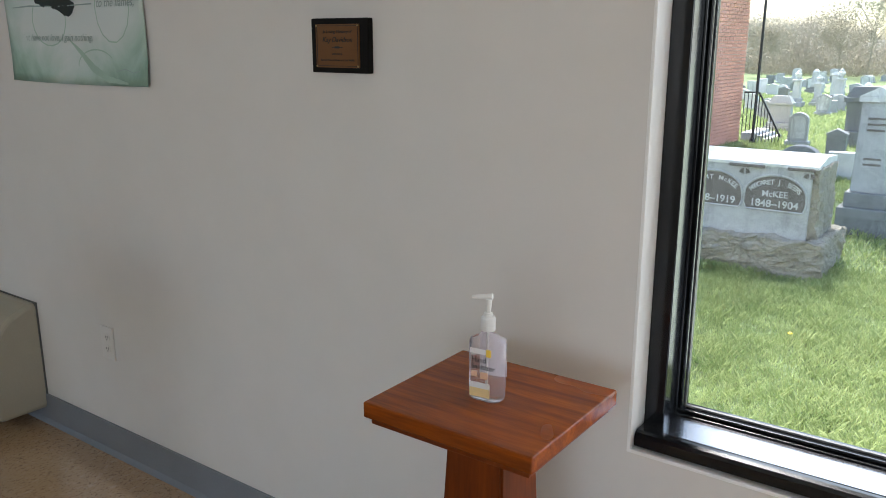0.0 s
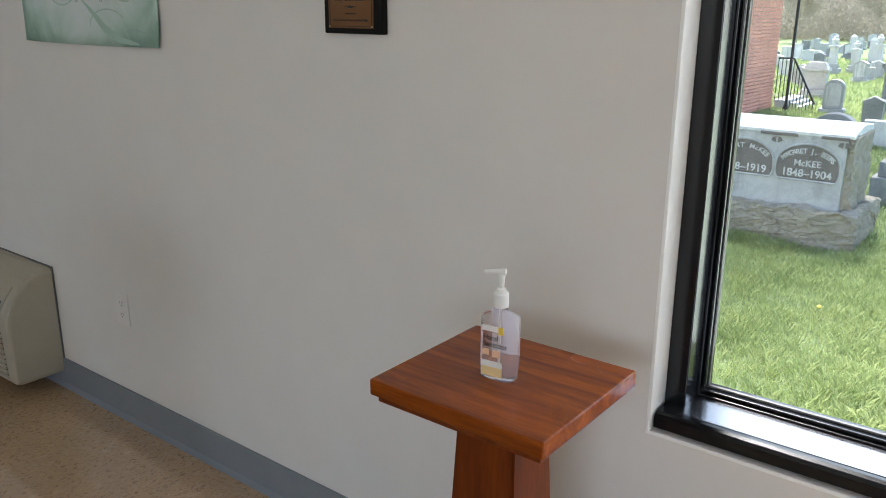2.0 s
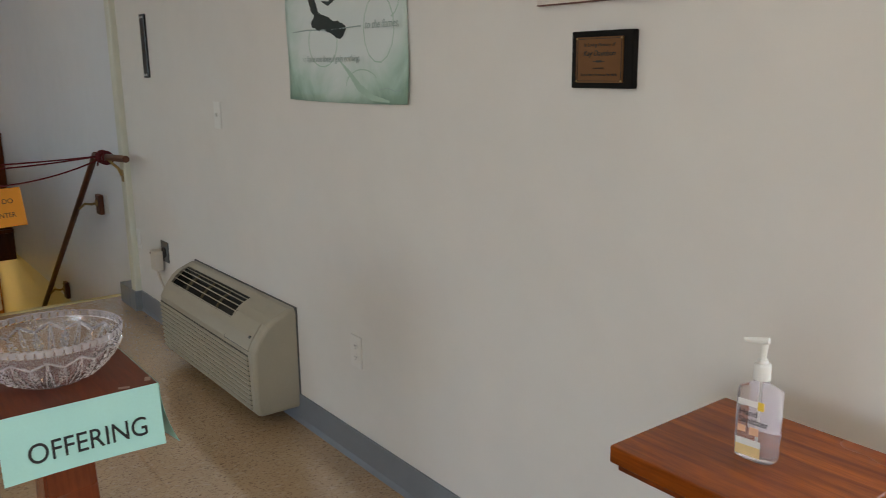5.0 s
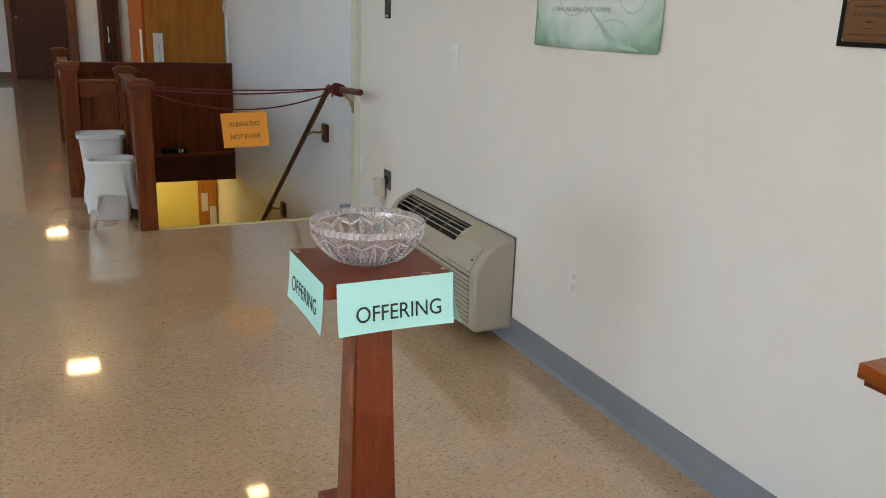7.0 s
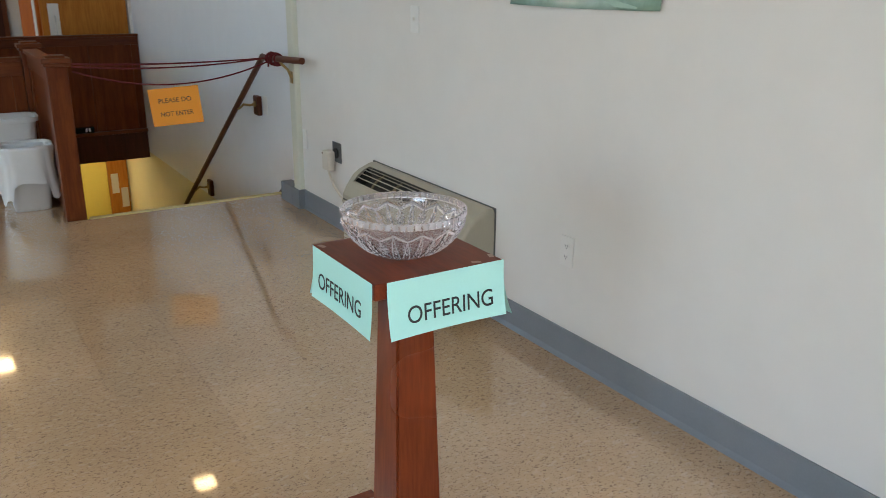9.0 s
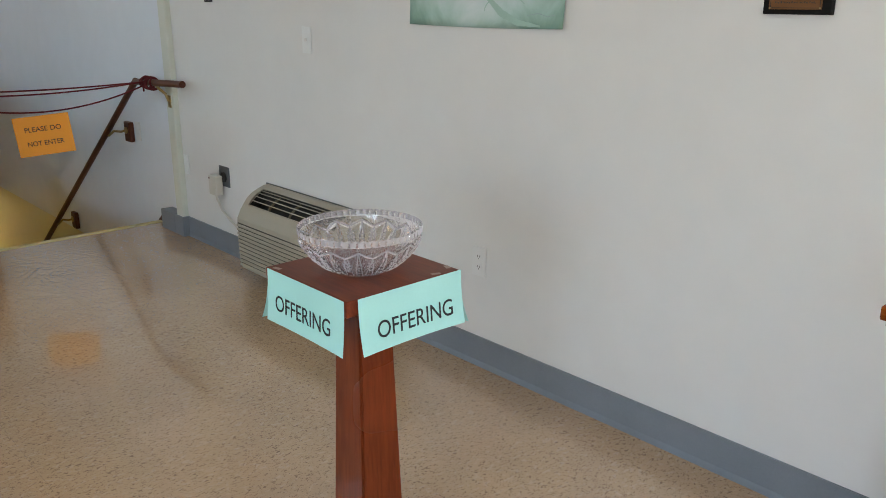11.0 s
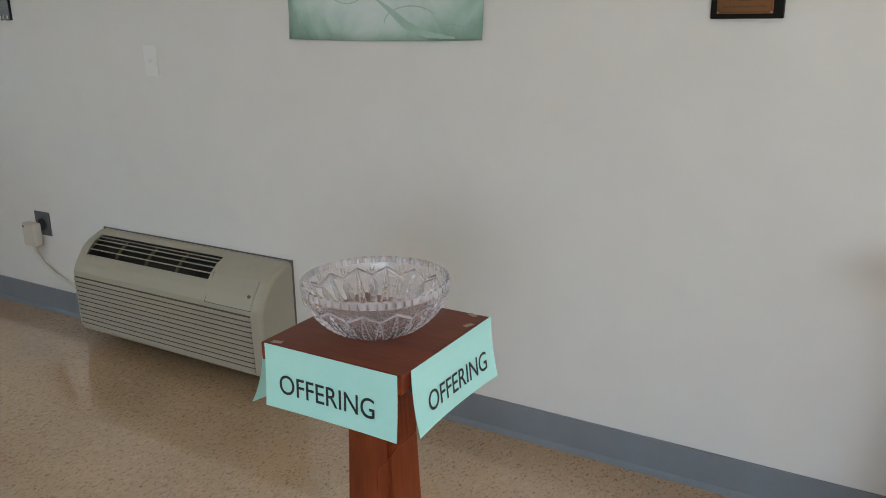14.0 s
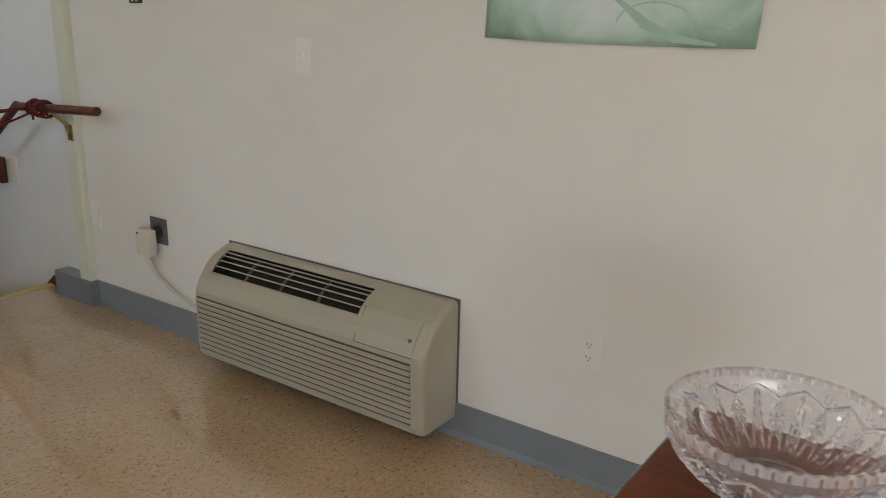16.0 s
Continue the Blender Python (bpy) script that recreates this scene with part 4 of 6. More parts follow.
plate = part("plate", boxes((-1.436, -1.302, -0.0205, -0.018, 1.347, 1.444), bevel=0.0008), M_GOLD, plaque)
part("border", boxes((-1.432, -1.306, -0.0212, -0.0204, 1.3505, 1.3515), (-1.432, -1.306, -0.0212, -0.0204, 1.4395, 1.4405), (-1.432, -1.431, -0.0212, -0.0204, 1.352, 1.439), (-1.307, -1.306, -0.0212, -0.0204, 1.352, 1.439)), M_INK, plaque)
for x in (-1.4325, -1.3055):
    for z in (1.3505, 1.4405):
        part("screw", rod(bmesh.new(), (x, -0.0225, z), (x, -0.0205, z), 0.0022), M_BRASS, plaque)
for words, z, size, sh in (("In Loving Memory of", 1.427, 0.0105, 0.2), ("Kay Davidson", 1.409, 0.0165, 0.3), ("presented by", 1.378, 0.006, 0), ("Roy & Nancy Rowe and Pat Wells", 1.364, 0.0075, 0)):
    lettering("lettering", words, size, facing(-1.369, -0.0208, z), M_INK, plate, 0.0003, shear=sh)
part("flourish", boxes((-1.385, -1.353, -0.0212, -0.0204, 1.3915, 1.393), (-1.376, -1.362, -0.0213, -0.0204, 1.3900, 1.3945)), M_INK, plate)

board = thing("wall_sign", (-1.367, 0, 1.52), "weathered white wooden sign with dark script", "wall sign")
part("board", boxes((-1.566, -1.170, -0.020, 0, 1.520, 1.700), bevel=0.004), M_SIGNBOARD, board)
part("edge", boxes((-1.5665, -1.1695, -0.018, -0.001, 1.5185, 1.5225), (-1.172, -1.1685, -0.018, -0.001, 1.5225, 1.699)), M_SIGNEDGE, board, "worn dark edge")
rnd = random.Random(5)
for row, z in enumerate((1.560, 1.612, 1.664)):
    x = -1.535
    while x < -1.21:
        w = rnd.uniform(0.02, 0.055)
        pts = [(x + w * i / 8, -0.0205, z + 0.012 * math.sin(i * 1.7 + x * 40) * (1 - 0.3 * (i % 2))) for i in range(9)]
        part("stroke", tube(pts, 0.0018, 5), M_INK, board)
        x += w + 0.014

banner = thing("wall_banner", (-2.479, 0, 1.28), "green and white watercolour cloth banner with a black brush motif", "banner")
nx, nz = 28, 36
BL, BR, BB, BT = -2.850, -2.108, 1.279, 2.36


def cloth(u, v):
    return -0.007 - 0.003 * math.sin(u * 9 + v * 3) * (1 - v) - 0.006 * (1 - v) ** 4 * (0.4 + u) - 0.004 * math.cos(u * 4)


vs = [(BL + (BR - BL) * i / nx + 0.004 * math.sin(j * 0.5), cloth(i / nx, j / nz) + b * 0.0012, BB + (BT - BB) * j / nz - (0.012 * math.sin(3.1416 * i / nx) * 0.4 if j == 0 else 0)) for b in (0, 1) for j in range(nz + 1) for i in range(nx + 1)]
per = (nx + 1) * (nz + 1)
fs = []
for j in range(nz):
    for i in range(nx):
        a = j * (nx + 1) + i
        fs += [(a, a + 1, a + nx + 2, a + nx + 1), (per + a, per + a + nx + 1, per + a + nx + 2, per + a + 1)]
for i in range(nx):
    fs.append((i, per + i, per + i + 1, i + 1))
for j in range(nz):
    q = j * (nx + 1)
    fs += [(q, q + nx + 1, per + q + nx + 1, per + q), (q + nx, per + q + nx, per + q + 2 * nx + 1, q + 2 * nx + 1)]
part("cloth", (vs, [], fs), M_BANNER, banner, smooth=True)


def on_cloth(x, z, lift=0.0012):
    return (x, cloth((x - BL) / (BR - BL), (z - BB) / (BT - BB)) - lift, z)


def brush(name, pts, widths, mat, lift=0.0012):
    """A flat brush stroke that lies on the cloth."""
    fine = []
    for (a, b), (w0, w1) in zip(zip(pts, pts[1:]), zip(widths, widths[1:])):
        for i in range(8):
            f = i / 8
            fine.append((a[0] + (b[0] - a[0]) * f, a[1] + (b[1] - a[1]) * f, w0 + (w1 - w0) * f))
    fine.append((*pts[-1], widths[-1]))
    v, f = [], []
    for k, (x, z, w) in enumerate(fine):
        x1, z1 = fine[min(k + 1, len(fine) - 1)][:2]
        x0, z0 = fine[max(k - 1, 0)][:2]
        d = math.hypot(x1 - x0, z1 - z0) or 1
        nxn, nzn = -(z1 - z0) / d, (x1 - x0) / d
        wob = w * (1 + 0.25 * noise.noise((x * 90, z * 90, 3)))
        v += [on_cloth(x + nxn * wob / 2, z + nzn * wob / 2, lift), on_cloth(x - nxn * wob / 2, z - nzn * wob / 2, lift)]
    for k in range(len(fine) - 1):
        f.append((2 * k, 2 * k + 1, 2 * k + 3, 2 * k + 2))
    return part(name, (v, [], f), mat, banner)


def arc(cx, cz, rx, rz, a0, a1, n=14):
    return [(cx + rx * math.cos(radians(a0 + (a1 - a0) * i / n)), cz + rz * math.sin(radians(a0 + (a1 - a0) * i / n))) for i in range(n + 1)]


for c in ((-2.26, 1.50, 0.085, 0.10, 80, 430), (-2.60, 1.47, 0.09, 0.08, 150, 400), (-2.36, 1.33, 0.10, 0.05, 180, 30), (-2.20, 1.62, 0.06, 0.09, -80, 200)):
    brush("vine_line", arc(*c), [0.004] * 15, M_BANNERLINE, 0.0009)
brush("vine_stroke", [(-2.50, 1.41), (-2.44, 1.37), (-2.38, 1.325), (-2.30, 1.295), (-2.20, 1.285)], [0.004, 0.016, 0.026, 0.02, 0.006], M_BANNERLINE, 0.0010)
brush("brush_stroke", [(-2.668, 1.528), (-2.635, 1.537), (-2.585, 1.532), (-2.535, 1.514), (-2.49, 1.503), (-2.455, 1.512)], [0.014, 0.056, 0.044, 0.046, 0.054, 0.016], M_BRUSH)
brush("brush_stroke", [(-2.685, 1.69), (-2.675, 1.63), (-2.65, 1.58), (-2.625, 1.555)], [0.012, 0.036, 0.04, 0.018], M_BRUSH)
brush("brush_stroke", [(-2.62, 1.66), (-2.59, 1.64), (-2.54, 1.65), (-2.50, 1.69)], [0.008, 0.02, 0.012, 0.01], M_BRUSH)
brush("brush_stroke", [(-2.60, 1.60), (-2.56, 1.59), (-2.52, 1.605), (-2.49, 1.635)], [0.004, 0.014, 0.014, 0.004], M_BRUSH)
for words, x, z, size in (("to the flames,", -2.235, 1.512, 0.034), ("but have not love, I gain nothing.", -2.56, 1.415, 0.030)):
    lettering("lettering", words, size, facing(x, -0.0145, z), M_BANNERINK, banner, 0.0003, shear=0.35)
brush("script_line", [(-2.80, 1.508), (-2.70, 1.512), (-2.55, 1.508), (-2.36, 1.512)], [0.003, 0.005, 0.003, 0.004], M_BANNERINK)
brush("signature", [(-2.26, 1.318), (-2.21, 1.326), (-2.17, 1.316), (-2.14, 1.322)], [0.002, 0.003, 0.002, 0.003], M_BANNERINK)

# ---- handrail, rope and its notice ----
rail = thing("handrail", (-5.2, -0.06, 0.88), "brown wooden handrail on brass brackets down the stairs", "handrail")
RY = -0.100
SLOPE = 0.668


def rail_z(x):
    return 0.895 + (x + 5.262) * SLOPE


part("rail_end", rod(bmesh.new(), (-4.645, RY, 0.924), (-5.275, RY, 0.894), 0.019, n=16), M_RAIL, rail)
part("rail_slope", rod(bmesh.new(), (-5.262, RY, 0.902), (-8.87, RY, rail_z(-8.87)), 0.019, n=16), M_RAIL, rail)
for bx, bz in ((-5.73, 0.532), (-7.02, -0.325), (-8.3, -1.18)):
    wy = 0.0295 if bz > -0.41 else 0.0375
    br = part("bracket", boxes((bx - 0.046, bx + 0.046, -0.004, wy, bz - 0.066, bz + 0.066), bevel=0.010), M_RAIL, rail, "wooden block on the wall")
    part("arm", tube([(bx - 0.005, -0.003, bz + 0.01), (bx - 0.03, -0.03, bz), (bx - 0.06, -0.065, bz + 0.004), (bx - 0.085, RY + 0.004, rail_z(bx - 0.085) - 0.022)], 0.008), M_BRASS, br, "brass bracket arm")
    part("rose", rod(bmesh.new(), (bx - 0.005, -0.012, bz + 0.01), (bx - 0.005, -0.0042, bz + 0.01), 0.022, n=14), M_BRASS, br, "round brass rose")
part("hook", tube([(-4.99, RY, 0.895), (-4.975, -0.085, 0.872), (-4.965, -0.058, 0.845), (-4.965, -0.041, 0.80)], 0.008), M_BRASS, rail, "brass bracket")
part("hook_plate", boxes((-4.983, -4.947, -0.041, -0.0355, 0.765, 0.835), bevel=0.002), M_BRASS, rail, "brass wall plate")

rope = thing("rope_barrier", (-5.25, -0.6, 0.8), "dark red cord tied across the stairs", "rope")
for a, b, d in (((-5.30, -1.19, 0.90), (-5.12, RY - 0.02, 0.905), 0.015), ((-5.30, -1.19, 0.885), (-5.10, RY - 0.02, 0.908), 0.03), ((-5.30, -1.19, 0.86), (-5.08, RY - 0.02, 0.893), 0.105)):
    part("strand", tube(sag(a, b, d), 0.0045), M_ROPE, rope, smooth=True)
for k in range(7):
    x = -5.135 + k * 0.020
    r = 0.026 + 0.005 * (k % 3)
    loop = [(x + 0.020 * math.sin(k * 1.7 + a), RY + r * math.cos(a), 0.901 + r * math.sin(a)) for a in [6.283 * i / 16 for i in range(17)]]
    part("wrap", tube(loop, 0.0055, 6), M_ROPE, rope, smooth=True)
for dx_end, dy_end, dz_end in ((0.035, -0.035, -0.045),):
    part("loose_end", tube(sag((-5.09, RY - 0.03, 0.905), (-5.09 + dx_end, RY + dy_end - 0.01, 0.905 + dz_end), 0.008, 8), 0.005, 6), M_ROPE, rope, smooth=True)
paper_sign("notice_sign", Matrix.Translation((-5.212, -0.675, 0.752)) @ Matrix.Rotation(radians(70), 4, "Z") @ Matrix.Rotation(radians(-5), 4, "Y"), 0.285, 0.216, ["PLEASE DO", "NOT ENTER"], 0.038, M_ORANGE, "orange paper notice PLEASE DO NOT ENTER hung on the rope", 0.185, 0.004)


# ---- panelled oak guard round the stairwell ----
def newel(x, y, h, half=0.055):
    t = thing("newel_post", (x, y, 0), "dark stained oak newel post with a stepped cap", "newel post", "newel posts round the stairwell")
    part("shaft", box(bmesh.new(), x - half, x + half, y - half, y + half, 0.0, h - 0.06, 0.006), M_PEW, t)
    bm = box(bmesh.new(), x - half - 0.012, x + half + 0.012, y - half - 0.012, y + half + 0.012, h - 0.06, h - 0.04, 0.004)
    box(bm, x - half - 0.022, x + half + 0.022, y - half - 0.022, y + half + 0.022, h - 0.0398, h - 0.014, 0.006)
    box(bm, x - half + 0.004, x + half - 0.004, y - half + 0.004, y + half - 0.004, h - 0.0138, h, 0.003)
    part("cap", bm, M_PEW_X, t)
    return t


def guard(name, x0, y0, x1, y1, h, foot=0.0):
    """A panelled guard between two newels."""
    t = thing(name, ((x0 + x1) / 2, (y0 + y1) / 2, foot), "dark stained oak panelled guard round the stairwell", "stair guard", "stair guards")
    along_x = abs(x1 - x0) > abs(y1 - y0)
    def slab(u0, u1, d, z0, z1, bev=0.003):
        if along_x:
            return box(bmesh.new(), min(x0, x1) + u0, min(x0, x1) + u1, y0 - d, y0 + d, z0, z1, bev)
        return box(bmesh.new(), x0 - d, x0 + d, min(y0, y1) + u0, min(y0, y1) + u1, z0, z1, bev)
    L = abs(x1 - x0) + abs(y1 - y0)
    part("panel", slab(0.0, L, 0.012, foot + 0.02, h - 0.06), M_PEW, t)
    part("cap_rail", slab(0.0, L, 0.045, h - 0.028, h, 0.006), M_PEW_X, t)
    part("top_rail", slab(0.0, L, 0.028, h - 0.12, h - 0.0284), M_PEW_X, t)
    part("bottom_rail", slab(0.0, L, 0.028, foot, foot + 0.14), M_PEW_X, t)
    n = max(1, round(L / 0.75))
    for k in range(n + 1):
        u = min(max(L * k / n, 0.035), L - 0.035)
        part("stile", slab(u - 0.035, u + 0.035, 0.026, foot + 0.1404, h - 0.1204), M_PEW, t)
    return t


NS = -1.262
newel(-5.385, NS, 0.945)
newel(-6.55, NS, 0.945)
newel(-6.53, -1.640, 0.975)
newel(-9.27, -1.675, 0.945)
guard("stair_guard", -6.49, NS, -5.445, NS, 0.90)
guard("stair_guard", -6.54, -1.58, -6.54, -1.322, 0.845)
guard("stair_guard", -9.20, -1.655, -6.59, -1.655, 0.86)
head = thing("stair_head_panel", (STAIR_W, -0.8, -0.5), "dark oak panelled parapet with a ledge above the stairwell", "parapet")
part("panel", boxes((STAIR_W - 0.02, STAIR_W + 0.01, -1.60, 0.024, -0.47, 0.78)), M_PEW, head)
part("cap_rail", boxes((STAIR_W - 0.05, STAIR_W + 0.045, -1.60, 0.026, 0.7804, 0.805), bevel=0.006), M_PEW_X, head)
part("frieze", boxes((STAIR_W + 0.0104, STAIR_W + 0.024, -1.60, 0.024, 0.70, 0.7796), bevel=0.003), M_PEW_X, head)
for y0, y1 in ((-1.60, -1.52), (-0.98, -0.90), (-0.46, -0.38), (-0.05, 0.024)):
    part("stile", boxes((STAIR_W + 0.0104, STAIR_W + 0.022, y0, y1, -0.15, 0.6996), bevel=0.002), M_PEW, head)
part("ledge", boxes((STAIR_W + 0.0104, STAIR_W + 0.07, -1.60, 0.024, -0.19, -0.155), bevel=0.006), M_PEW_X, head)
part("lower_panel", boxes((STAIR_W + 0.0104, STAIR_W + 0.028, -1.60, 0.024, -0.47, -0.1905)), M_DARKDOOR, head)
box_b = thing("black_device", (STAIR_W + 0.05, -0.66, -0.15), "small black case with white marks on the ledge", "device")
part("case", boxes((STAIR_W + 0.015, STAIR_W + 0.065, -0.76, -0.50, -0.1545, -0.095), bevel=0.006), M_BLACK, box_b)
for y in (-0.545, -0.575):
    part("mark", boxes((STAIR_W + 0.0655, STAIR_W + 0.067, y - 0.008, y + 0.008, -0.142, -0.106)), M_LABEL_W, box_b)

# ---- bins in the nook ----
def open_shell(rows, n=40, power=5.0):
    """A hollow tub from rounded-square rings (x half, y half, z) that go up outside and down inside."""
    vs, fs = [], []
    for cx, cy, hx, hy, z in rows:
        for i in range(n):
            a = 6.283185 * i / n
            co, si = math.cos(a), math.sin(a)
            vs.append((cx + hx * math.copysign(abs(co) ** (2 / power), co), cy + hy * math.copysign(abs(si) ** (2 / power), si), z))
    for k in range(len(rows) - 1):
        for i in range(n):
            fs.append((k * n + i, k * n + (i + 1) % n, (k + 1) * n + (i + 1) % n, (k + 1) * n + i))
    fs += [tuple(range(n))[::-1], tuple(range((len(rows) - 1) * n, len(rows) * n))]
    return vs, [], fs


def bin_body(name, cx, cy, w0, d0, w1, d1, h, label, lidded):
    t = thing(name, (cx, cy, 0), label, "waste bin", "white waste bins")
    part("bin", open_shell([(cx, cy, d0, w0, 0.0), (cx, cy, d0 + 0.004, w0 + 0.004, 0.02), (cx, cy, d1, w1, h), (cx, cy, d1 - 0.006, w1 - 0.006, h), (cx, cy, d0 - 0.006, w0 - 0.006, 0.02)]), M_BIN, t)
    part("rim", open_shell([(cx, cy, d1 + 0.001, w1 + 0.001, h - 0.025), (cx, cy, d1 + 0.012, w1 + 0.012, h - 0.022), (cx, cy, d1 + 0.014, w1 + 0.014, h + 0.004), (cx, cy, d1 + 0.001, w1 + 0.001, h + 0.006)])[:2] + ([f for f in open_shell([(cx, cy, 1, 1, 0)] * 4)[2] if len(f) == 4],), M_BIN, t)
    return t


bin_body("waste_bin", -6.10, -1.475, 0.10, 0.09, 0.145, 0.125, 0.52, "tall white plastic waste bin beside the guard", False)
b2 = bin_body("waste_bin", -5.78, -1.445, 0.10, 0.085, 0.13, 0.11, 0.385, "white plastic waste bin draped with a bin liner", True)
vs, fs = [], []
N2 = 60
rows2 = [(0.90, 0.375), (0.97, 0.398), (1.04, 0.400), (1.08, 0.38), (1.04, 0.28), (1.12, 0.19), (1.20, 0.11)]
for j, (k, z) in enumerate(rows2):
    for i in range(N2):
        a = 6.283185 * i / N2
        c, s = math.cos(a), math.sin(a)
        px, py = math.copysign(abs(c) ** 0.55, c) * 0.124, math.copysign(abs(s) ** 0.55, s) * 0.146
        f = k + 0.06 * noise.noise((c * 4, s * 4, j * 0.6))
        zz = z + (0.07 * noise.noise((c * 2.2, s * 2.2, 7)) + (0.06 if abs(math.sin(a * 1.5)) < 0.5 else -0.03)) * max(0, j - 3) / 3
        vs.append((-5.78 + px * f, -1.445 + py * f, zz))
for j in range(len(rows2) - 1):
    for i in range(N2):
        fs.append((j * N2 + i, j * N2 + (i + 1) % N2, (j + 1) * N2 + (i + 1) % N2, (j + 1) * N2 + i))
part("bin_liner", (vs, [], fs), M_BAG, b2, "translucent white bin liner", smooth=True)

# ---- doors beyond the stairwell ----
dx = -9.40
partition = part("wall_partition", boxes((dx - 0.12, dx, 0.0, 0.03, 0, CEIL), (dx - 0.12, dx, -1.02, 0.0, 2.2, CEIL)), M_WALL)
tagged(partition, "wall above the doors behind the stairwell", "wall", kind="structure")
d1 = thing("door_1", (dx - 0.04, -0.37, 0), "honey veneered door with a steel pull plate", "door", kind="structure")
part("leaf", boxes((dx - 0.06, dx - 0.015, -0.820, -0.015, 0.005, 2.18), bevel=0.003), M_TAN, d1)
part("pull_plate", boxes((dx - 0.0148, dx - 0.011, -0.755, -0.655, 0.70, 1.10)), M_OUTLET, d1, "pale satin plate")
part("door_handle", tube([(dx - 0.011, -0.70, 0.80), (dx + 0.03, -0.70, 0.80), (dx + 0.03, -0.70, 0.98), (dx - 0.011, -0.70, 0.98)], 0.008), M_STEEL, d1, "steel pull handle")
part("hinge", rod(bmesh.new(), (dx - 0.008, -0.010, 1.33), (dx - 0.008, -0.010, 1.43), 0.008), M_STEEL, d1)
d2 = thing("door_2", (dx - 0.3, -0.85, 0), "honey veneered door leaf standing ajar", "door", kind="structure")
bm = box(bmesh.new(), -0.80, 0, -0.022, 0.022, 0.005, 2.18, 0.003)
ob = part("leaf", bm, wood("orange_veneer", (0.36, 0.085, 0.014), (0.50, 0.145, 0.024), "z", 0.6, spec=0.08), d2)
ob.matrix_basis = pose(dx - 0.06, -0.828, 0, 0, 0, 5)
bm = boxes((-0.16, -0.05, -0.026, -0.0225, 0.70, 1.13))
ob = part("push_plate", bm, M_OUTLET, d2, "brushed steel plate")
ob.matrix_basis = pose(dx - 0.06, -0.828, 0, 0, 0, 5)
d3 = thing("door_3", (-11.2, -1.1, 0), "dark brown door edge with a pale pull handle", "door", kind="structure")
part("jamb", boxes((-11.395, -11.3, -1.19, -0.945, 0, 2.3), bevel=0.004), M_FRAMEWOOD, d3)
part("leaf", boxes((-11.2995, -11.26, -1.15, -1.00, 0.005, 2.2)), M_DARKDOOR, d3)
part("door_handle", tube([(-11.26, -1.09, 0.93), (-11.20, -1.09, 0.93), (-11.20, -1.09, 1.10), (-11.26, -1.09, 1.10)], 0.011), M_PLASTIC_W, d3, "pale pull handle")
d4 = thing("door_4", (ROOM_W + 0.03, -1.9, 0), "dark brown wooden door with an orange notice", "door", kind="structure")
part("leaf", boxes((ROOM_W + 0.002, ROOM_W + 0.045, -2.36, -1.46, 0.004, 2.40)), M_DARKDOOR, d4)
part("frame", boxes((ROOM_W, ROOM_W + 0.06, -2.45, -2.365, 0, 2.50), (ROOM_W, ROOM_W + 0.06, -1.455, -1.29, 0, 2.50), (ROOM_W, ROOM_W + 0.06, -2.365, -1.455, 2.405, 2.50)), M_FRAMEWOOD, d4)
part("notice", boxes((ROOM_W + 0.0455, ROOM_W + 0.049, -1.98, -1.72, 1.54, 1.70)), M_NOTICE, d4, "orange paper notice")
part("door_knob", lathe(bmesh.new(), ROOM_W + 0.08, -2.28, [(0.005, 1.07), (0.025, 1.085), (0.028, 1.10), (0.02, 1.12), (0.004, 1.13)], 12), M_BRASS, d4)

# ---- ceiling lights: three seen in the floor, the rest unseen ----
def ceiling_light(x, y, half, watts):
    t = thing("ceiling_light", (x, y, CEIL), "square warm ceiling light", "ceiling light", "ceiling lights")
    part("frame", boxes((x - half - 0.02, x + half + 0.02, y - half - 0.02, y + half + 0.02, CEIL - 0.05, CEIL - 0.001), bevel=0.004), M_TRIM, t)
    part("diffuser", boxes((x - half, x + half, y - half, y + half, CEIL - 0.062, CEIL - 0.0505), bevel=0.004), M_LAMP, t)


# The two at y -3.6 are unseen, added as warm fill.
for lx, ly, lh in ((-9.7, -1.72, 0.16), (-6.38, -0.42, 0.075), (-16.2, -1.95, 0.16), (-8.0, -3.6, 0.17), (-2.6, -3.6, 0.17)):
    ceiling_light(lx, ly, lh, 10)
# Unseen cool lamp, added to throw the handrail's shadow on the stair wall.
M_COOL = glow("lit_cool_diffuser", (0.62, 0.83, 1.0), 13.0)
fl = thing("ceiling_light", (-4.9, -3.4, CEIL), "square cool white ceiling light, unseen, added for the rail's shadow", "ceiling light", "ceiling lights")
part("frame", boxes((-5.10, -4.70, -3.60, -3.20, CEIL - 0.05, CEIL - 0.001), bevel=0.004), M_TRIM, fl)
part("diffuser", boxes((-5.08, -4.72, -3.58, -3.22, CEIL - 0.062, CEIL - 0.0505), bevel=0.004), M_COOL, fl)
# Unseen lamp, assumed from the bright yellow of the lower hall.
low_lamp = thing("ceiling_light", (-9.9, -0.9, -0.3), "warm light in the lower hall", "ceiling light")
part("diffuser", boxes((-10.2, -9.8, -1.1, -0.5, -0.36, -0.302), bevel=0.01), glow("lit_hall_lamp", (1.0, 0.80, 0.48), 1.6), low_lamp)

# ---- outdoors ----
GZ = -0.60
tagged(part("ground", boxes((-400, 400, WT + 0.02, 700, GZ - 0.3, GZ)), M_GROUND), "spring lawn of a graveyard", "ground", kind="structure")


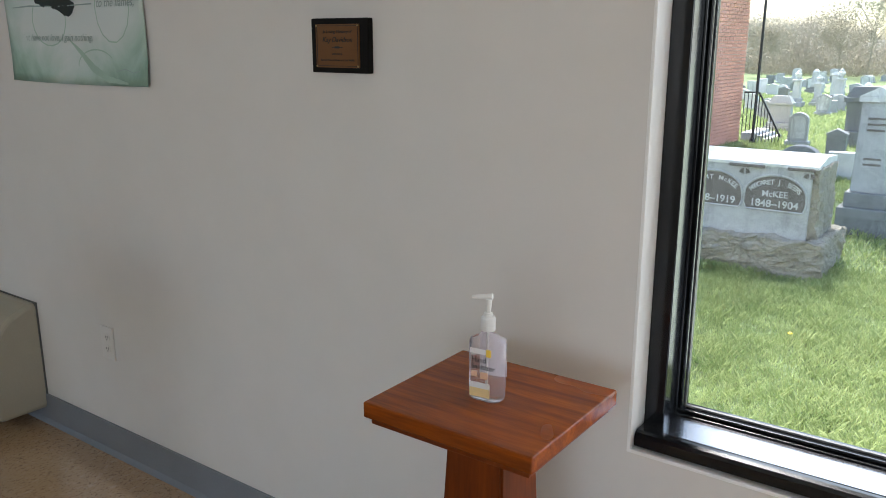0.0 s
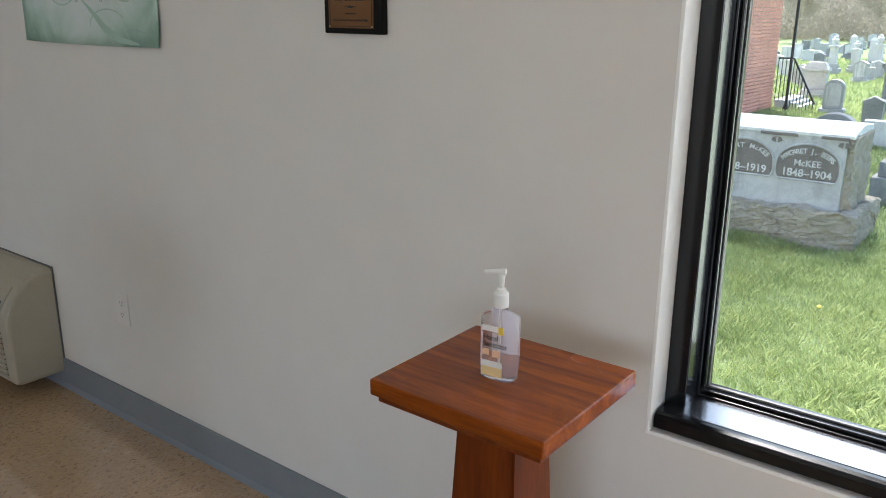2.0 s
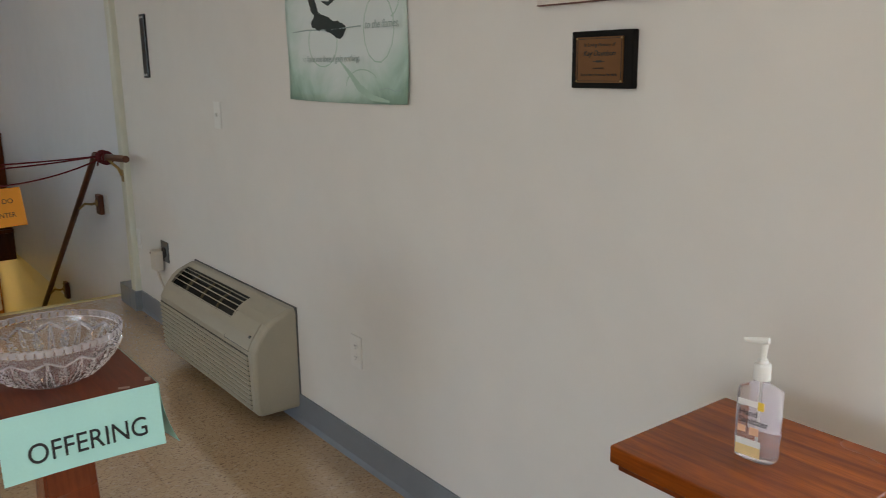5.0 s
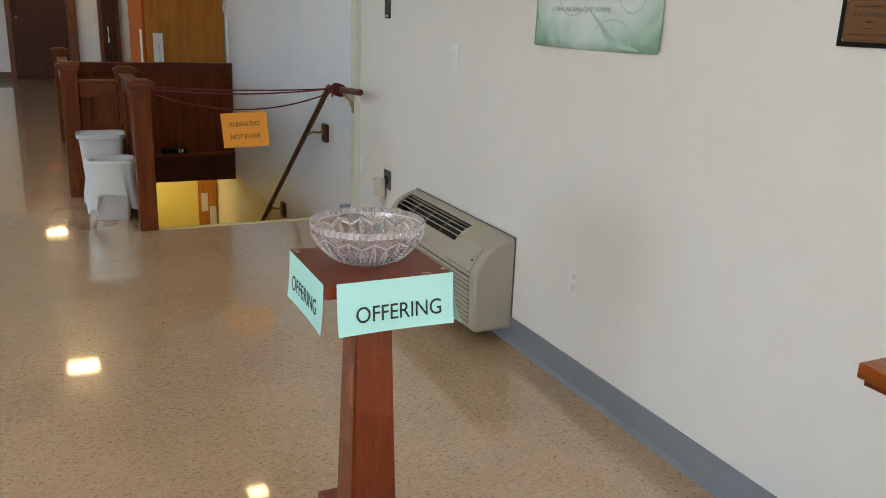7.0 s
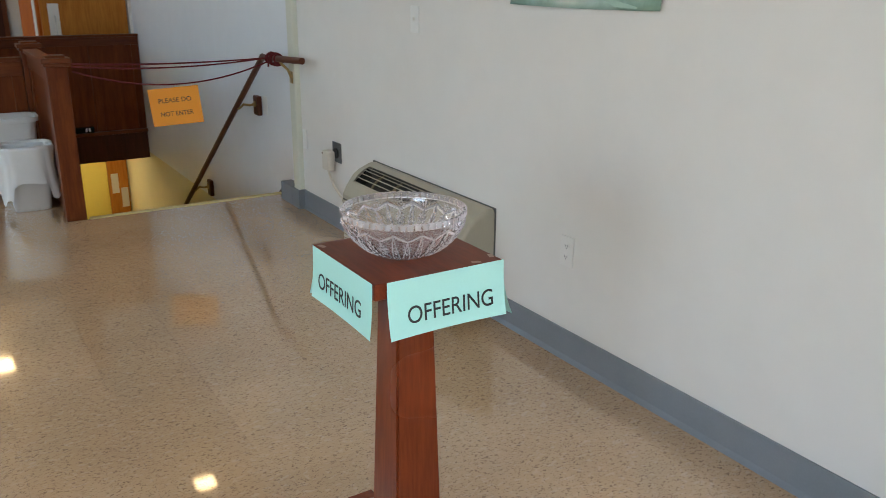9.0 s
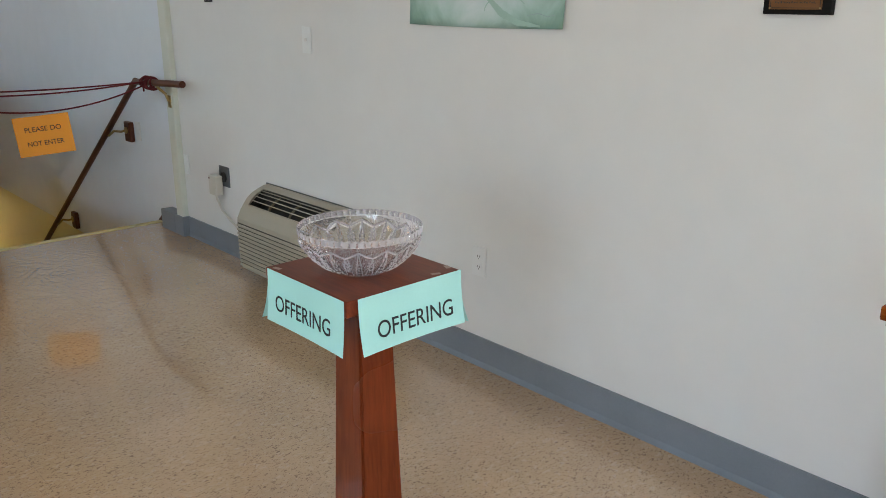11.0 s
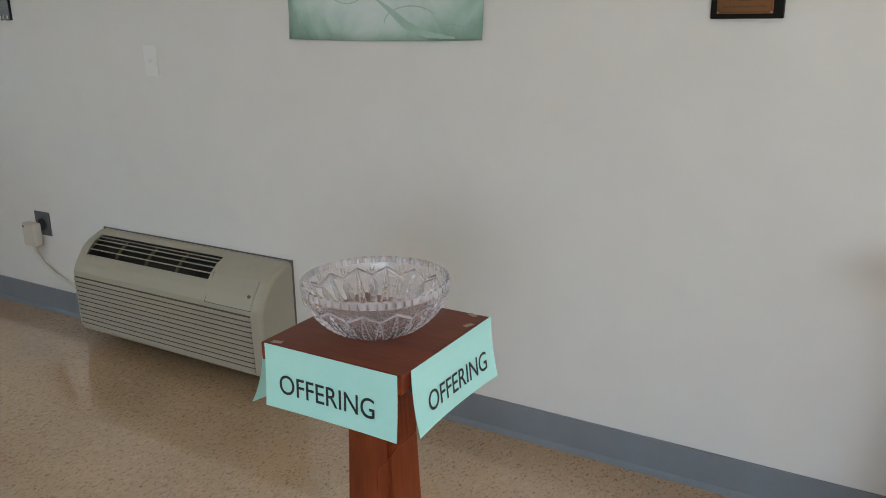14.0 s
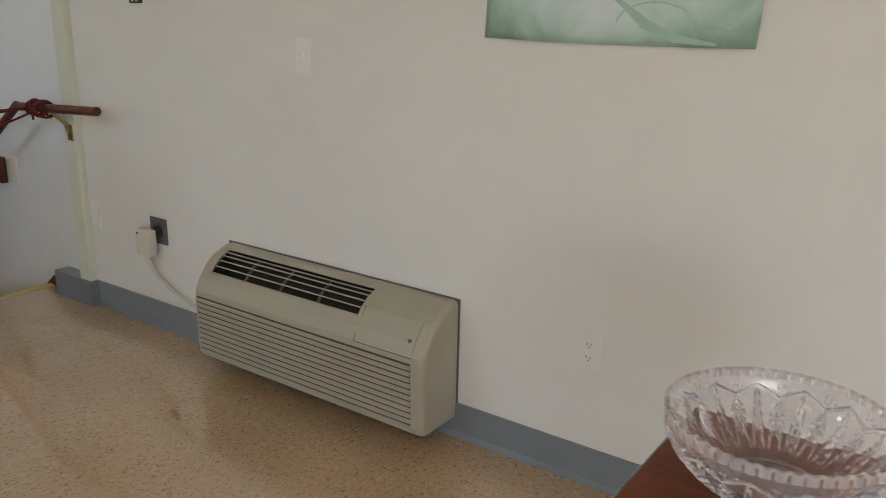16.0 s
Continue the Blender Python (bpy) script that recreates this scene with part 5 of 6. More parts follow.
def blades(count, xr, yr, hgt, wid, seed):
    """Grass blades as narrow leaning triangles, joined."""
    g = np.random.default_rng(seed)
    x, y = g.uniform(*xr, count), g.uniform(*yr, count)
    a, lean = g.uniform(0, 6.283, count), g.uniform(0.2, 0.9, count)
    h, w = hgt * g.uniform(0.5, 1.3, count), wid * g.uniform(0.6, 1.3, count)
    clump = np.sin(x * 5.1 + np.sin(y * 3.7)) * np.cos(y * 4.3) * 0.3 + 0.25 * np.sin(x * 11.3 + 2 * np.sin(y * 7.1)) * np.sin(y * 9.7) + 1
    h = h * clump
    c, s = np.cos(a), np.sin(a)
    z = np.full(count, GZ)
    v = np.stack([np.stack([x - s * w, y + c * w, z], 1), np.stack([x + s * w, y - c * w, z], 1),
                  np.stack([x + c * h * lean * 0.45 + s * w * 0.7, y + s * h * lean * 0.45 - c * w * 0.7, z + h * 0.6], 1),
                  np.stack([x + c * h * lean, y + s * h * lean, z + h * 0.9], 1)], 1).reshape(-1, 3)
    f = np.arange(count * 4).reshape(-1, 4)
    return v.tolist(), [], f.tolist()


tagged(part("grass", blades(130000, (-3.6, 1.0), (0.9, 6.4), 0.06, 0.0028, 3), M_GRASS), "long spring grass below the window", "grass", kind="stuff")
tagged(part("grass", blades(45000, (-5.5, 0.6), (6.4, 16.0), 0.07, 0.007, 4), M_GRASS), "spring grass between the gravestones", "grass", kind="stuff")
tagged(part("grass", blades(45000, (-9.0, 0.4), (16.0, 34.0), 0.10, 0.016, 5), M_GRASS), "spring grass further off in the graveyard", "grass", kind="stuff")
for k, (fx, fy) in enumerate(((-1.9, 3.4), (-1.55, 3.1), (-2.1, 4.6), (-1.2, 4.2), (-1.75, 3.6))):
    d = thing("dandelion", (fx, fy, GZ), "small yellow dandelion in the grass", "flower", "dandelions")
    part("flower_head", lathe(bmesh.new(), fx, fy, [(0.006, GZ + 0.075), (0.018, GZ + 0.082), (0.012, GZ + 0.09)], 8), M_LABEL_Y, d)
    part("stem", rod(bmesh.new(), (fx, fy, GZ), (fx, fy, GZ + 0.076), 0.003, n=5), M_GRASS, d)


def rough_block(x0, x1, y0, y1, z0, z1, amount, seed, cuts=10):
    """A block with a hewn, uneven surface."""
    bm = box(bmesh.new(), x0, x1, y0, y1, z0, z1)
    bmesh.ops.subdivide_edges(bm, edges=bm.edges, cuts=cuts, use_grid_fill=True)
    for v in bm.verts:
        p = v.co
        n = noise.noise_vector((p.x * 6 + seed, p.y * 6, p.z * 6)) + 0.6 * noise.noise_vector((p.x * 17 + seed, p.y * 17, p.z * 17)) + 0.5 * noise.noise_vector((p.x * 33 + seed, p.y * 33, p.z * 45))
        v.co = p + n * amount
    return bm


# the double family monument
mon = thing("family_monument", (-2.2, 6.25, GZ), "grey granite double monument with arched name panels on a rough base", "gravestone")
mx0, mx1, my0, my1 = -2.95, -1.535, 6.03, 6.72
part("base", rough_block(mx0 - 0.16, mx1 + 0.17, my0 - 0.13, my1 + 0.12, GZ - 0.05, -0.275, 0.036, 1, 44), M_GRANITE_ROUGH, mon, "rough hewn stone base")
part("die", boxes((mx0, mx1, my0, my1, -0.295, 0.345), bevel=0.008), M_GRANITE, mon)
part("rock_end", rough_block(mx1 - 0.03, mx1 + 0.065, my0 + 0.025, my1, -0.297, 0.345, 0.030, 4, 26), M_GRANITE_ROUGH, mon, "rock-faced end")
# Top is paler than the die, as overhead light makes it.
bm = bmesh.new()
prism_x(bm, [(my0 - 0.012, 0.345), (my1 + 0.02, 0.345), (my1 + 0.02, 0.40), (my0 + 0.30, 0.425), (my0 - 0.012, 0.370)], mx0 - 0.02, mx1 + 0.05)
part("top", bm, M_GRANITE_TOP, mon, "sloping top coloured paler for the light from above")
for x0, x1 in ((-2.24, -1.93), (-1.74, -1.515)):
    part("top_moulding", boxes((x0, x1, my0 - 0.03, my0 - 0.0125, 0.325, 0.352), bevel=0.004), M_PANEL_DARK, mon)
for cx, lines in ((-2.372, ("ROBERT McKEE", "", "1848\u20131919")), (-1.828, ("MARGARET J. BEERS", "McKEE", "1848\u20131904"))):
    prof = [(cx - 0.24, -0.045), (cx + 0.24, -0.045), (cx + 0.262, 0.0), (cx + 0.262, 0.09)]
    prof += [(cx + 0.262 * math.cos(radians(a)), 0.09 + 0.18 * math.sin(radians(a))) for a in range(10, 171, 10)] + [(cx - 0.262, 0.09), (cx - 0.262, 0.0)]
    panel = part("name_panel", prism_y(bmesh.new(), prof, my0 - 0.004, my0 + 0.01), M_PANEL_DARK, mon, "dark sunken arched panel")
    rim = [(x, my0 - 0.006, z) for x, z in prof + prof[:1]]
    part("panel_rim", tube(rim, 0.010, 6), M_GRANITE, mon)
    for side in (-0.05, 0.05):
        leaf = prism_y(bmesh.new(), [(cx + 0.27 + side * 0.2, 0.26), (cx + 0.27 + side, 0.275), (cx + 0.27 + side * 0.7, 0.30), (cx + 0.27 + side * 0.2, 0.31)], my0 - 0.012, my0 + 0.005)
        part("carved_leaf", leaf, M_PANEL_DARK, mon)
    word = lines[0]
    for i, ch in enumerate(word):
        if ch == " ":
            continue
        a = 150 - 120 * i / (len(word) - 1)
        px, pz = cx + 0.232 * math.cos(radians(a)), 0.072 + 0.135 * math.sin(radians(a))
        m = Matrix.Translation((px, my0 - 0.005, pz)) @ Matrix.Rotation(radians(90 - a) * 0.62, 4, "Y") @ Matrix.Rotation(radians(90), 4, "X")
        lettering("letter", ch, 0.06, m, M_MARBLE, panel, 0.004, bold=0.001)
    if lines[1]:
        lettering("lettering", lines[1], 0.078, facing(cx, my0 - 0.005, 0.10), M_MARBLE, panel, 0.004, bold=0.001)
    lettering("lettering", lines[2], 0.092, facing(cx, my0 - 0.005, 0.012), M_MARBLE, panel, 0.004, bold=0.0015)


def tablet(x, y, w, h, d, mat, top="round", yaw=0, label="weathered upright gravestone on the lawn", base=True):
    t = thing("gravestone", (x, y, GZ), label, "gravestone", "gravestones of the churchyard")
    t.rotation_euler.z = radians(yaw)
    if base:
        ob = part("plinth", box(bmesh.new(), -w * 0.62, w * 0.62, -d * 0.9, d * 0.9, -0.03, h * 0.16, 0.012), mat, None)
        ob.parent = t
    z0 = h * 0.16 if base else -0.02
    if top == "round":
        prof = [(-w / 2, z0), (w / 2, z0), (w / 2, h - w * 0.4)] + [(w / 2 * math.cos(radians(a)), h - w * 0.4 + w * 0.4 * math.sin(radians(a))) for a in range(15, 166, 15)] + [(-w / 2, h - w * 0.4)]
    elif top == "gable":
        prof = [(-w / 2, z0), (w / 2, z0), (w / 2, h * 0.8), (w * 0.58, h * 0.8), (w * 0.58, h * 0.85), (0, h), (-w * 0.58, h * 0.85), (-w * 0.58, h * 0.8), (-w / 2, h * 0.8)]
    else:
        prof = [(-w / 2, z0), (w / 2, z0), (w / 2, h), (-w / 2, h)]
    bm = prism_y(bmesh.new(), prof, -d / 2, d / 2)
    bmesh.ops.bevel(bm, geom=bm.edges[:], offset=0.008, segments=1, affect="EDGES")
    ob = part("slab", bm, mat, None)
    ob.parent = t
    if w > 0.33 and h > 0.5:
        bm = prism_y(bmesh.new(), [(p * 0.72, z0 + 0.06 + (q - z0) * 0.78) for p, q in prof], -d / 2 - 0.006, -d / 2 + 0.001)
        ob = part("face", bm, M_MARBLE, None, "paler carved face")
        ob.parent = t
    return t


def monument(x, y, w, h, mat, label="tall stepped granite monument in the churchyard", spire=True):
    t = thing("gravestone", (x, y, GZ), label, "gravestone", "gravestones of the churchyard")
    tiers = [(w, 0.0, 0.22), (w * 0.82, 0.22, 0.34)] if spire else [(w, 0, 0.16), (w * 0.9, 0.16, 0.28)]
    for k, a, b in tiers:
        bm = box(bmesh.new(), -k / 2, k / 2, -k / 2, k / 2, a * h * 0.9 + 0.0004, b * h * 0.9, 0.012)
        ob = part("plinth", bm, M_GRANITE_DARK if spire else mat, None)
        ob.parent = t
    z0 = tiers[-1][2] * h * 0.9 + 0.0004
    if spire:
        bm = frustum(bmesh.new(), 0, 0, w * 0.30, w * 0.30, z0, w * 0.24, w * 0.24, h * 0.94, 0.012)
        frustum(bm, 0, 0, w * 0.30, w * 0.30, h * 0.9404, w * 0.26, w * 0.26, h * 0.97, 0.005)
        frustum(bm, 0, 0, w * 0.26, w * 0.26, h * 0.9704, 0.03, 0.03, h * 1.06, 0.004)
    else:
        bm = box(bmesh.new(), -w * 0.42, w * 0.42, -w * 0.22, w * 0.22, z0, h * 0.74, 0.012)
        box(bm, -w * 0.5, w * 0.5, -w * 0.28, w * 0.28, h * 0.7404, h * 0.82, 0.015)
        frustum(bm, 0, 0, w * 0.46, w * 0.25, h * 0.8204, w * 0.3, w * 0.16, h, 0.01)
    ob = part("shaft", bm, mat, None)
    ob.parent = t
    return t


pillar = thing("gravestone", (-1.39, 8.28, GZ), "grey granite pillar with a gabled cap on a dark stepped base", "gravestone", "gravestones of the churchyard")
for k, z0, z1, mat in ((0.275, -0.03, 0.29, M_GRANITE_DARK), (0.222, 0.2904, 0.45, M_GRANITE_DARK)):
    part("plinth", box(bmesh.new(), -1.39 - k, -1.39 + k, 8.28 - k, 8.28 + k, GZ + z0, GZ + z1, 0.014), mat, pillar)
part("shaft", frustum(bmesh.new(), -1.39, 8.28, 0.178, 0.178, GZ + 0.4504, 0.160, 0.160, GZ + 1.40, 0.010), M_GRANITE, pillar)
bm = box(bmesh.new(), -1.39 - 0.19, -1.39 + 0.19, 8.28 - 0.19, 8.28 + 0.19, GZ + 1.4004, GZ + 1.46, 0.008)
prism_y(bm, [(-1.39 - 0.19, GZ + 1.4604), (-1.39 + 0.19, GZ + 1.4604), (-1.39, GZ + 1.56)], 8.28 - 0.19, 8.28 + 0.19)
part("cap", bm, M_MARBLE, pillar, "pale gabled cap")
for z in (0.62, 0.56, 0.50, 0.20, 0.14):
    part("worn_line", boxes((-1.39 - 0.085, -1.39 + 0.085, 8.28 - 0.1745, 8.28 - 0.150, z, z + 0.022)), M_PANEL_DARK, pillar, "worn carved line")


def urn_pillar(x, y, w, h):
    t = thing("gravestone", (x, y, GZ), "far marble pillar topped with an urn", "gravestone", "gravestones of the churchyard")
    part("plinth", boxes((x - w * 0.7, x + w * 0.7, y - w * 0.7, y + w * 0.7, GZ - 0.05, GZ + h * 0.16), (x - w * 0.5, x + w * 0.5, y - w * 0.5, y + w * 0.5, GZ + h * 0.1604, GZ + h * 0.26), bevel=0.02), M_GRANITE, t)
    part("shaft", frustum(bmesh.new(), x, y, w * 0.36, w * 0.36, GZ + h * 0.2604, w * 0.30, w * 0.30, GZ + h * 0.70, 0.01), M_MARBLE, t)
    part("cap", boxes((x - w * 0.46, x + w * 0.46, y - w * 0.46, y + w * 0.46, GZ + h * 0.7004, GZ + h * 0.75), bevel=0.01), M_MARBLE, t)
    part("urn", lathe(bmesh.new(), x, y, [(w * 0.16, GZ + h * 0.7504), (w * 0.10, GZ + h * 0.78), (w * 0.30, GZ + h * 0.85), (w * 0.34, GZ + h * 0.90), (w * 0.16, GZ + h * 0.94), (w * 0.18, GZ + h * 0.96), (w * 0.04, GZ + h)], 14), M_MARBLE, t)


for x, y, w, h in ((-6.25, 26.0, 0.32, 1.15), (-5.75, 26.6, 0.30, 1.0), (-5.2, 27.0, 0.32, 1.2)):
    urn_pillar(x, y, w, h)
tablet(-3.84, 15.8, 0.36, 0.66, 0.16, M_GRANITE, "round", 4, "pale round-topped gravestone with a carved face")
tablet(-2.80, 14.0, 0.30, 0.56, 0.2, M_GRANITE_DARK, "gable", 3, "small dark gabled gravestone")
tablet(-2.33, 12.0, 0.40, 0.40, 0.22, M_MARBLE, "flat", 6, "low pale slab gravestone", False)
tablet(-2.42, 9.6, 0.54, 0.74, 0.18, M_GRANITE_DARK, "round", 2, "dark rounded gravestone behind the monument", False)
monument(-2.80, 16.6, 0.78, 1.16, M_GRANITE_DARK, "broad dark granite monument with a moulded cap", False)
monument(-4.88, 18.6, 0.56, 0.80, M_GRANITE, "squat grey granite monument", False)
rnd = random.Random(11)
for x, y, w, h in ((-5.6, 28.2, 0.36, 1.0), (-4.05, 24.6, 0.36, 0.85), (-3.9, 27.8, 0.36, 1.05), (-7.4, 34, 0.4, 0.9), (-2.9, 30, 0.4, 1.1), (-2.6, 26, 0.36, 0.9)):
    monument(x, y, w, h, M_MARBLE, "far marble obelisk in the churchyard")
for k in range(70):
    y = rnd.uniform(21, 50)
    x = -0.21 * y + rnd.uniform(-3.0, 4.2) + 0.2
    tablet(x, y, rnd.uniform(0.22, 0.48), rnd.uniform(0.28, 0.62), 0.16, rnd.choice((M_GRANITE, M_MARBLE, M_MARBLE, M_GRANITE_DARK, M_GRANITE)), rnd.choice(("round", "flat", "gable")), rnd.uniform(-8, 8))

# brick building, its landing, iron railing and lamp pole
house = thing("brick_building", (-8.0, 15.9, GZ), "red brick building beside the graveyard", "building")
HXR, HY0 = -5.02, 15.9
part("wall", prism_z(bmesh.new(), [(-14.0, HY0 + 0.02), (HXR, HY0 + 0.02), (HXR - 3.0, HY0 + 8.0), (-14.0, HY0 + 8.0)], GZ - 0.2, 7.0), M_MORTAR, house)
part("roof", prism_y(bmesh.new(), [(-14.3, 7.0), (HXR, 7.0), (HXR, 7.2), (-9.5, 9.6), (-14.3, 7.2)], HY0 - 0.3, HY0 + 8.0), M_GRANITE_DARK, house)
landing = thing("stone_landing", (-4.9, 16.6, GZ), "grey stone landing and steps by the brick building", "steps")
part("landing", boxes((HXR + 0.03, -4.72, 15.95, 17.2, GZ - 0.05, -0.42), bevel=0.01), M_GRANITE, landing)
for k in range(2):
    part("step", boxes((-4.7185 + 0.12 * k, -4.60 + 0.12 * k, 16.1, 17.2, GZ - 0.05, -0.48 - 0.06 * k), bevel=0.01), M_GRANITE, landing)
rl = thing("iron_railing", (-4.7, 16.0, -0.35), "black iron railing beside the landing", "railing")
part("top_bar", rod(bmesh.new(), (HXR + 0.02, 15.99, 0.40), (-4.70, 15.99, 0.40), 0.02, n=6), M_IRON, rl)
part("top_bar", rod(bmesh.new(), (-4.70, 15.99, 0.40), (-4.22, 15.99, -0.46), 0.02, n=6), M_IRON, rl)
for k in range(4):
    x = HXR + 0.03 + k * 0.075
    part("baluster", rod(bmesh.new(), (x, 15.99, -0.425), (x, 15.99, 0.39), 0.009, n=5), M_IRON, rl)
for k in range(8):
    x = -4.69 + k * 0.063
    part("baluster", rod(bmesh.new(), (x, 15.99, GZ), (x, 15.99, 0.39 - (x + 4.70) * 1.79), 0.009, n=5), M_IRON, rl)
pole = thing("lamp_pole", (-4.76, 15.7, GZ), "slim black iron pole", "pole")
part("shaft", rod(bmesh.new(), (-4.68, 15.7, GZ - 0.05), (-4.66, 15.7, 3.4), 0.030, 0.026, 8), M_IRON, pole)
part("foot", lathe(bmesh.new(), -4.68, 15.7, [(0.06, GZ - 0.02), (0.06, GZ + 0.06), (0.04, GZ + 0.1), (0.034, GZ + 0.14)], 10), M_IRON, pole)


# trees behind the graveyard
def tree(x, y, h, seed, leaf_mat, leaves=1700, thin=1.0):
    g = random.Random(seed)
    t = thing("tree", (x, y, GZ), "tall spring tree with thin young foliage", "tree", "trees behind the graveyard")
    bm = bmesh.new()
    rod(bm, (x, y, GZ - 0.2), (x + g.uniform(-.3, .3), y, GZ + h * 0.45), h * 0.006, h * 0.004, 8)
    tips = []
    for k in range(16):
        a, z0 = g.uniform(0, 6.283), GZ + h * g.uniform(0.18, 0.45)
        L = h * g.uniform(0.25, 0.5)
        p = Vector((x, y, z0))
        q = p + Vector((math.cos(a) * L * 0.6, math.sin(a) * L * 0.6, L * g.uniform(0.5, 1.0)))
        rod(bm, p, q, h * 0.003, h * 0.0015, 5)
        for j in range(3):
            r = q + Vector((g.uniform(-1, 1), g.uniform(-1, 1), g.uniform(0.1, 1))) * h * 0.16
            rod(bm, p.lerp(q, g.uniform(0.5, 1)), r, h * 0.0016, h * 0.0006, 4)
            tips.append(r)
        tips.append(q)
    part("trunk", bm, M_BARK, t)
    ng = np.random.default_rng(seed)
    T = np.array([tuple(p) for p in tips])
    c = T[ng.integers(0, len(T), leaves)] + ng.normal(0, h * 0.075 * thin, (leaves, 3))
    e1, e2 = ng.normal(0, 1, (leaves, 3)), ng.normal(0, 1, (leaves, 3))
    e1 /= np.linalg.norm(e1, axis=1)[:, None]
    e2 /= np.linalg.norm(e2, axis=1)[:, None]
    sz = ng.uniform(0.03, 0.085, (leaves, 1))
    v = np.stack([c - e1 * sz, c - e2 * sz * 0.5, c + e1 * sz, c + e2 * sz * 0.5], 1).reshape(-1, 3)
    part("crown", (v.tolist(), [], np.arange(leaves * 4).reshape(-1, 4).tolist()), leaf_mat, t)
    return t


rnd = random.Random(21)
for k in range(16):
    y = rnd.uniform(48, 66)
    x = -0.24 * y + (k - 8) * 2.2 + rnd.uniform(-1, 1)
    tree(x, y, rnd.uniform(3.4, 4.6) if x < -9 else rnd.uniform(5.0, 7.5), 100 + k, rnd.choice((M_LEAF, M_LEAF, M_LEAF_G)), 6000)
for k in range(3):
    tree(-0.10 * 46 + (k - 0.2) * 3.4, 46 + rnd.uniform(-2, 4), rnd.uniform(4.5, 6), 300 + k, M_LEAF_G, 5000, 1.2)
g = np.random.default_rng(8)
n = 150000
x = g.uniform(-34, 8, n)
c = np.stack([x, g.uniform(52, 66, n), GZ + g.uniform(0, 1, n) ** 1.2 * (2.5 + 0.45 * np.sin(x * 0.9) + 0.4 * np.sin(x * 2.3 + 1))], 1)
e1, e2 = g.normal(0, 1, (n, 3)), g.normal(0, 1, (n, 3))
e1[:, 2] *= 1.5
v = np.stack([c - e1 * 0.05, c - e2 * 0.022, c + e1 * 0.05, c + e2 * 0.022], 1).reshape(-1, 3)
tagged(part("far_woods", (v.tolist(), [], np.arange(n * 4).reshape(-1, 4).tolist()), M_LEAF), "brown-green spring woods on the horizon", "woods", kind="stuff")
# Added bank that blocks the bright ground showing through the woods.
bank = prism_x(bmesh.new(), [(66.5, GZ - 0.2), (74, GZ + 2.0), (84, GZ + 2.2), (110, GZ - 0.2)], -70, 40)
tagged(part("backdrop", bank, M_LITTER), "brown bank added to hide the bright ground behind the woods", "hillside", kind="structure")

# ---- floor tiles ----
TS = 0.3048
tile_bm = box(bmesh.new(), -TS / 2 + 0.0002, TS / 2 - 0.0002, -TS / 2 + 0.0002, TS / 2 - 0.0002, -0.0035, 0.0)
first_tile = part("tile", tile_bm, M_FLOOR, floor)
first_tile.matrix_basis = Matrix.Translation((STAIR_E + 0.022 + TS / 2, -TS / 2 - 0.001, 0))
rnd = random.Random(2)
rest = []
for i in range(26):
    for j in range(18):
        x, y = STAIR_E + 0.022 + TS * (i + 0.5), -0.001 - TS * (j + 0.5)
        tilt = pose(x, y, rnd.uniform(-0.0001, 0.0001), rnd.uniform(-0.06, 0.06), rnd.uniform(-0.06, 0.06), 0)
        if i == 0 and j == 0:
            continue
        if x < 0.6 and y > -3.6:
            again("tile", first_tile, tilt, floor)
        else:
            rest.append((x - TS / 2, x + TS / 2, y - TS / 2, y + TS / 2))
for i in range(38):
    for j in range(18):
        x, y = STAIR_E + 0.022 - TS * (i + 0.5), -0.001 - TS * (j + 0.5)
        x0, x1, y0, y1 = x - TS / 2, x + TS / 2, y - TS / 2, y + TS / 2
        cuts = [(x0, x1)]
        for c in (STAIR_W - 0.03, -6.51):
            cuts = [q for a, d in cuts for q in (((a, c), (c, d)) if a < c < d else ((a, d),))]
        for a, d in cuts:
            m = (a + d) / 2
            lim = 0.0 if m < STAIR_W - 0.03 else (-1.665 if m < -6.51 else -1.205)
            if y0 < lim - 0.01:
                rest.append((max(a, ROOM_W), d, y0, min(y1, lim)))
vs, fs = [], []
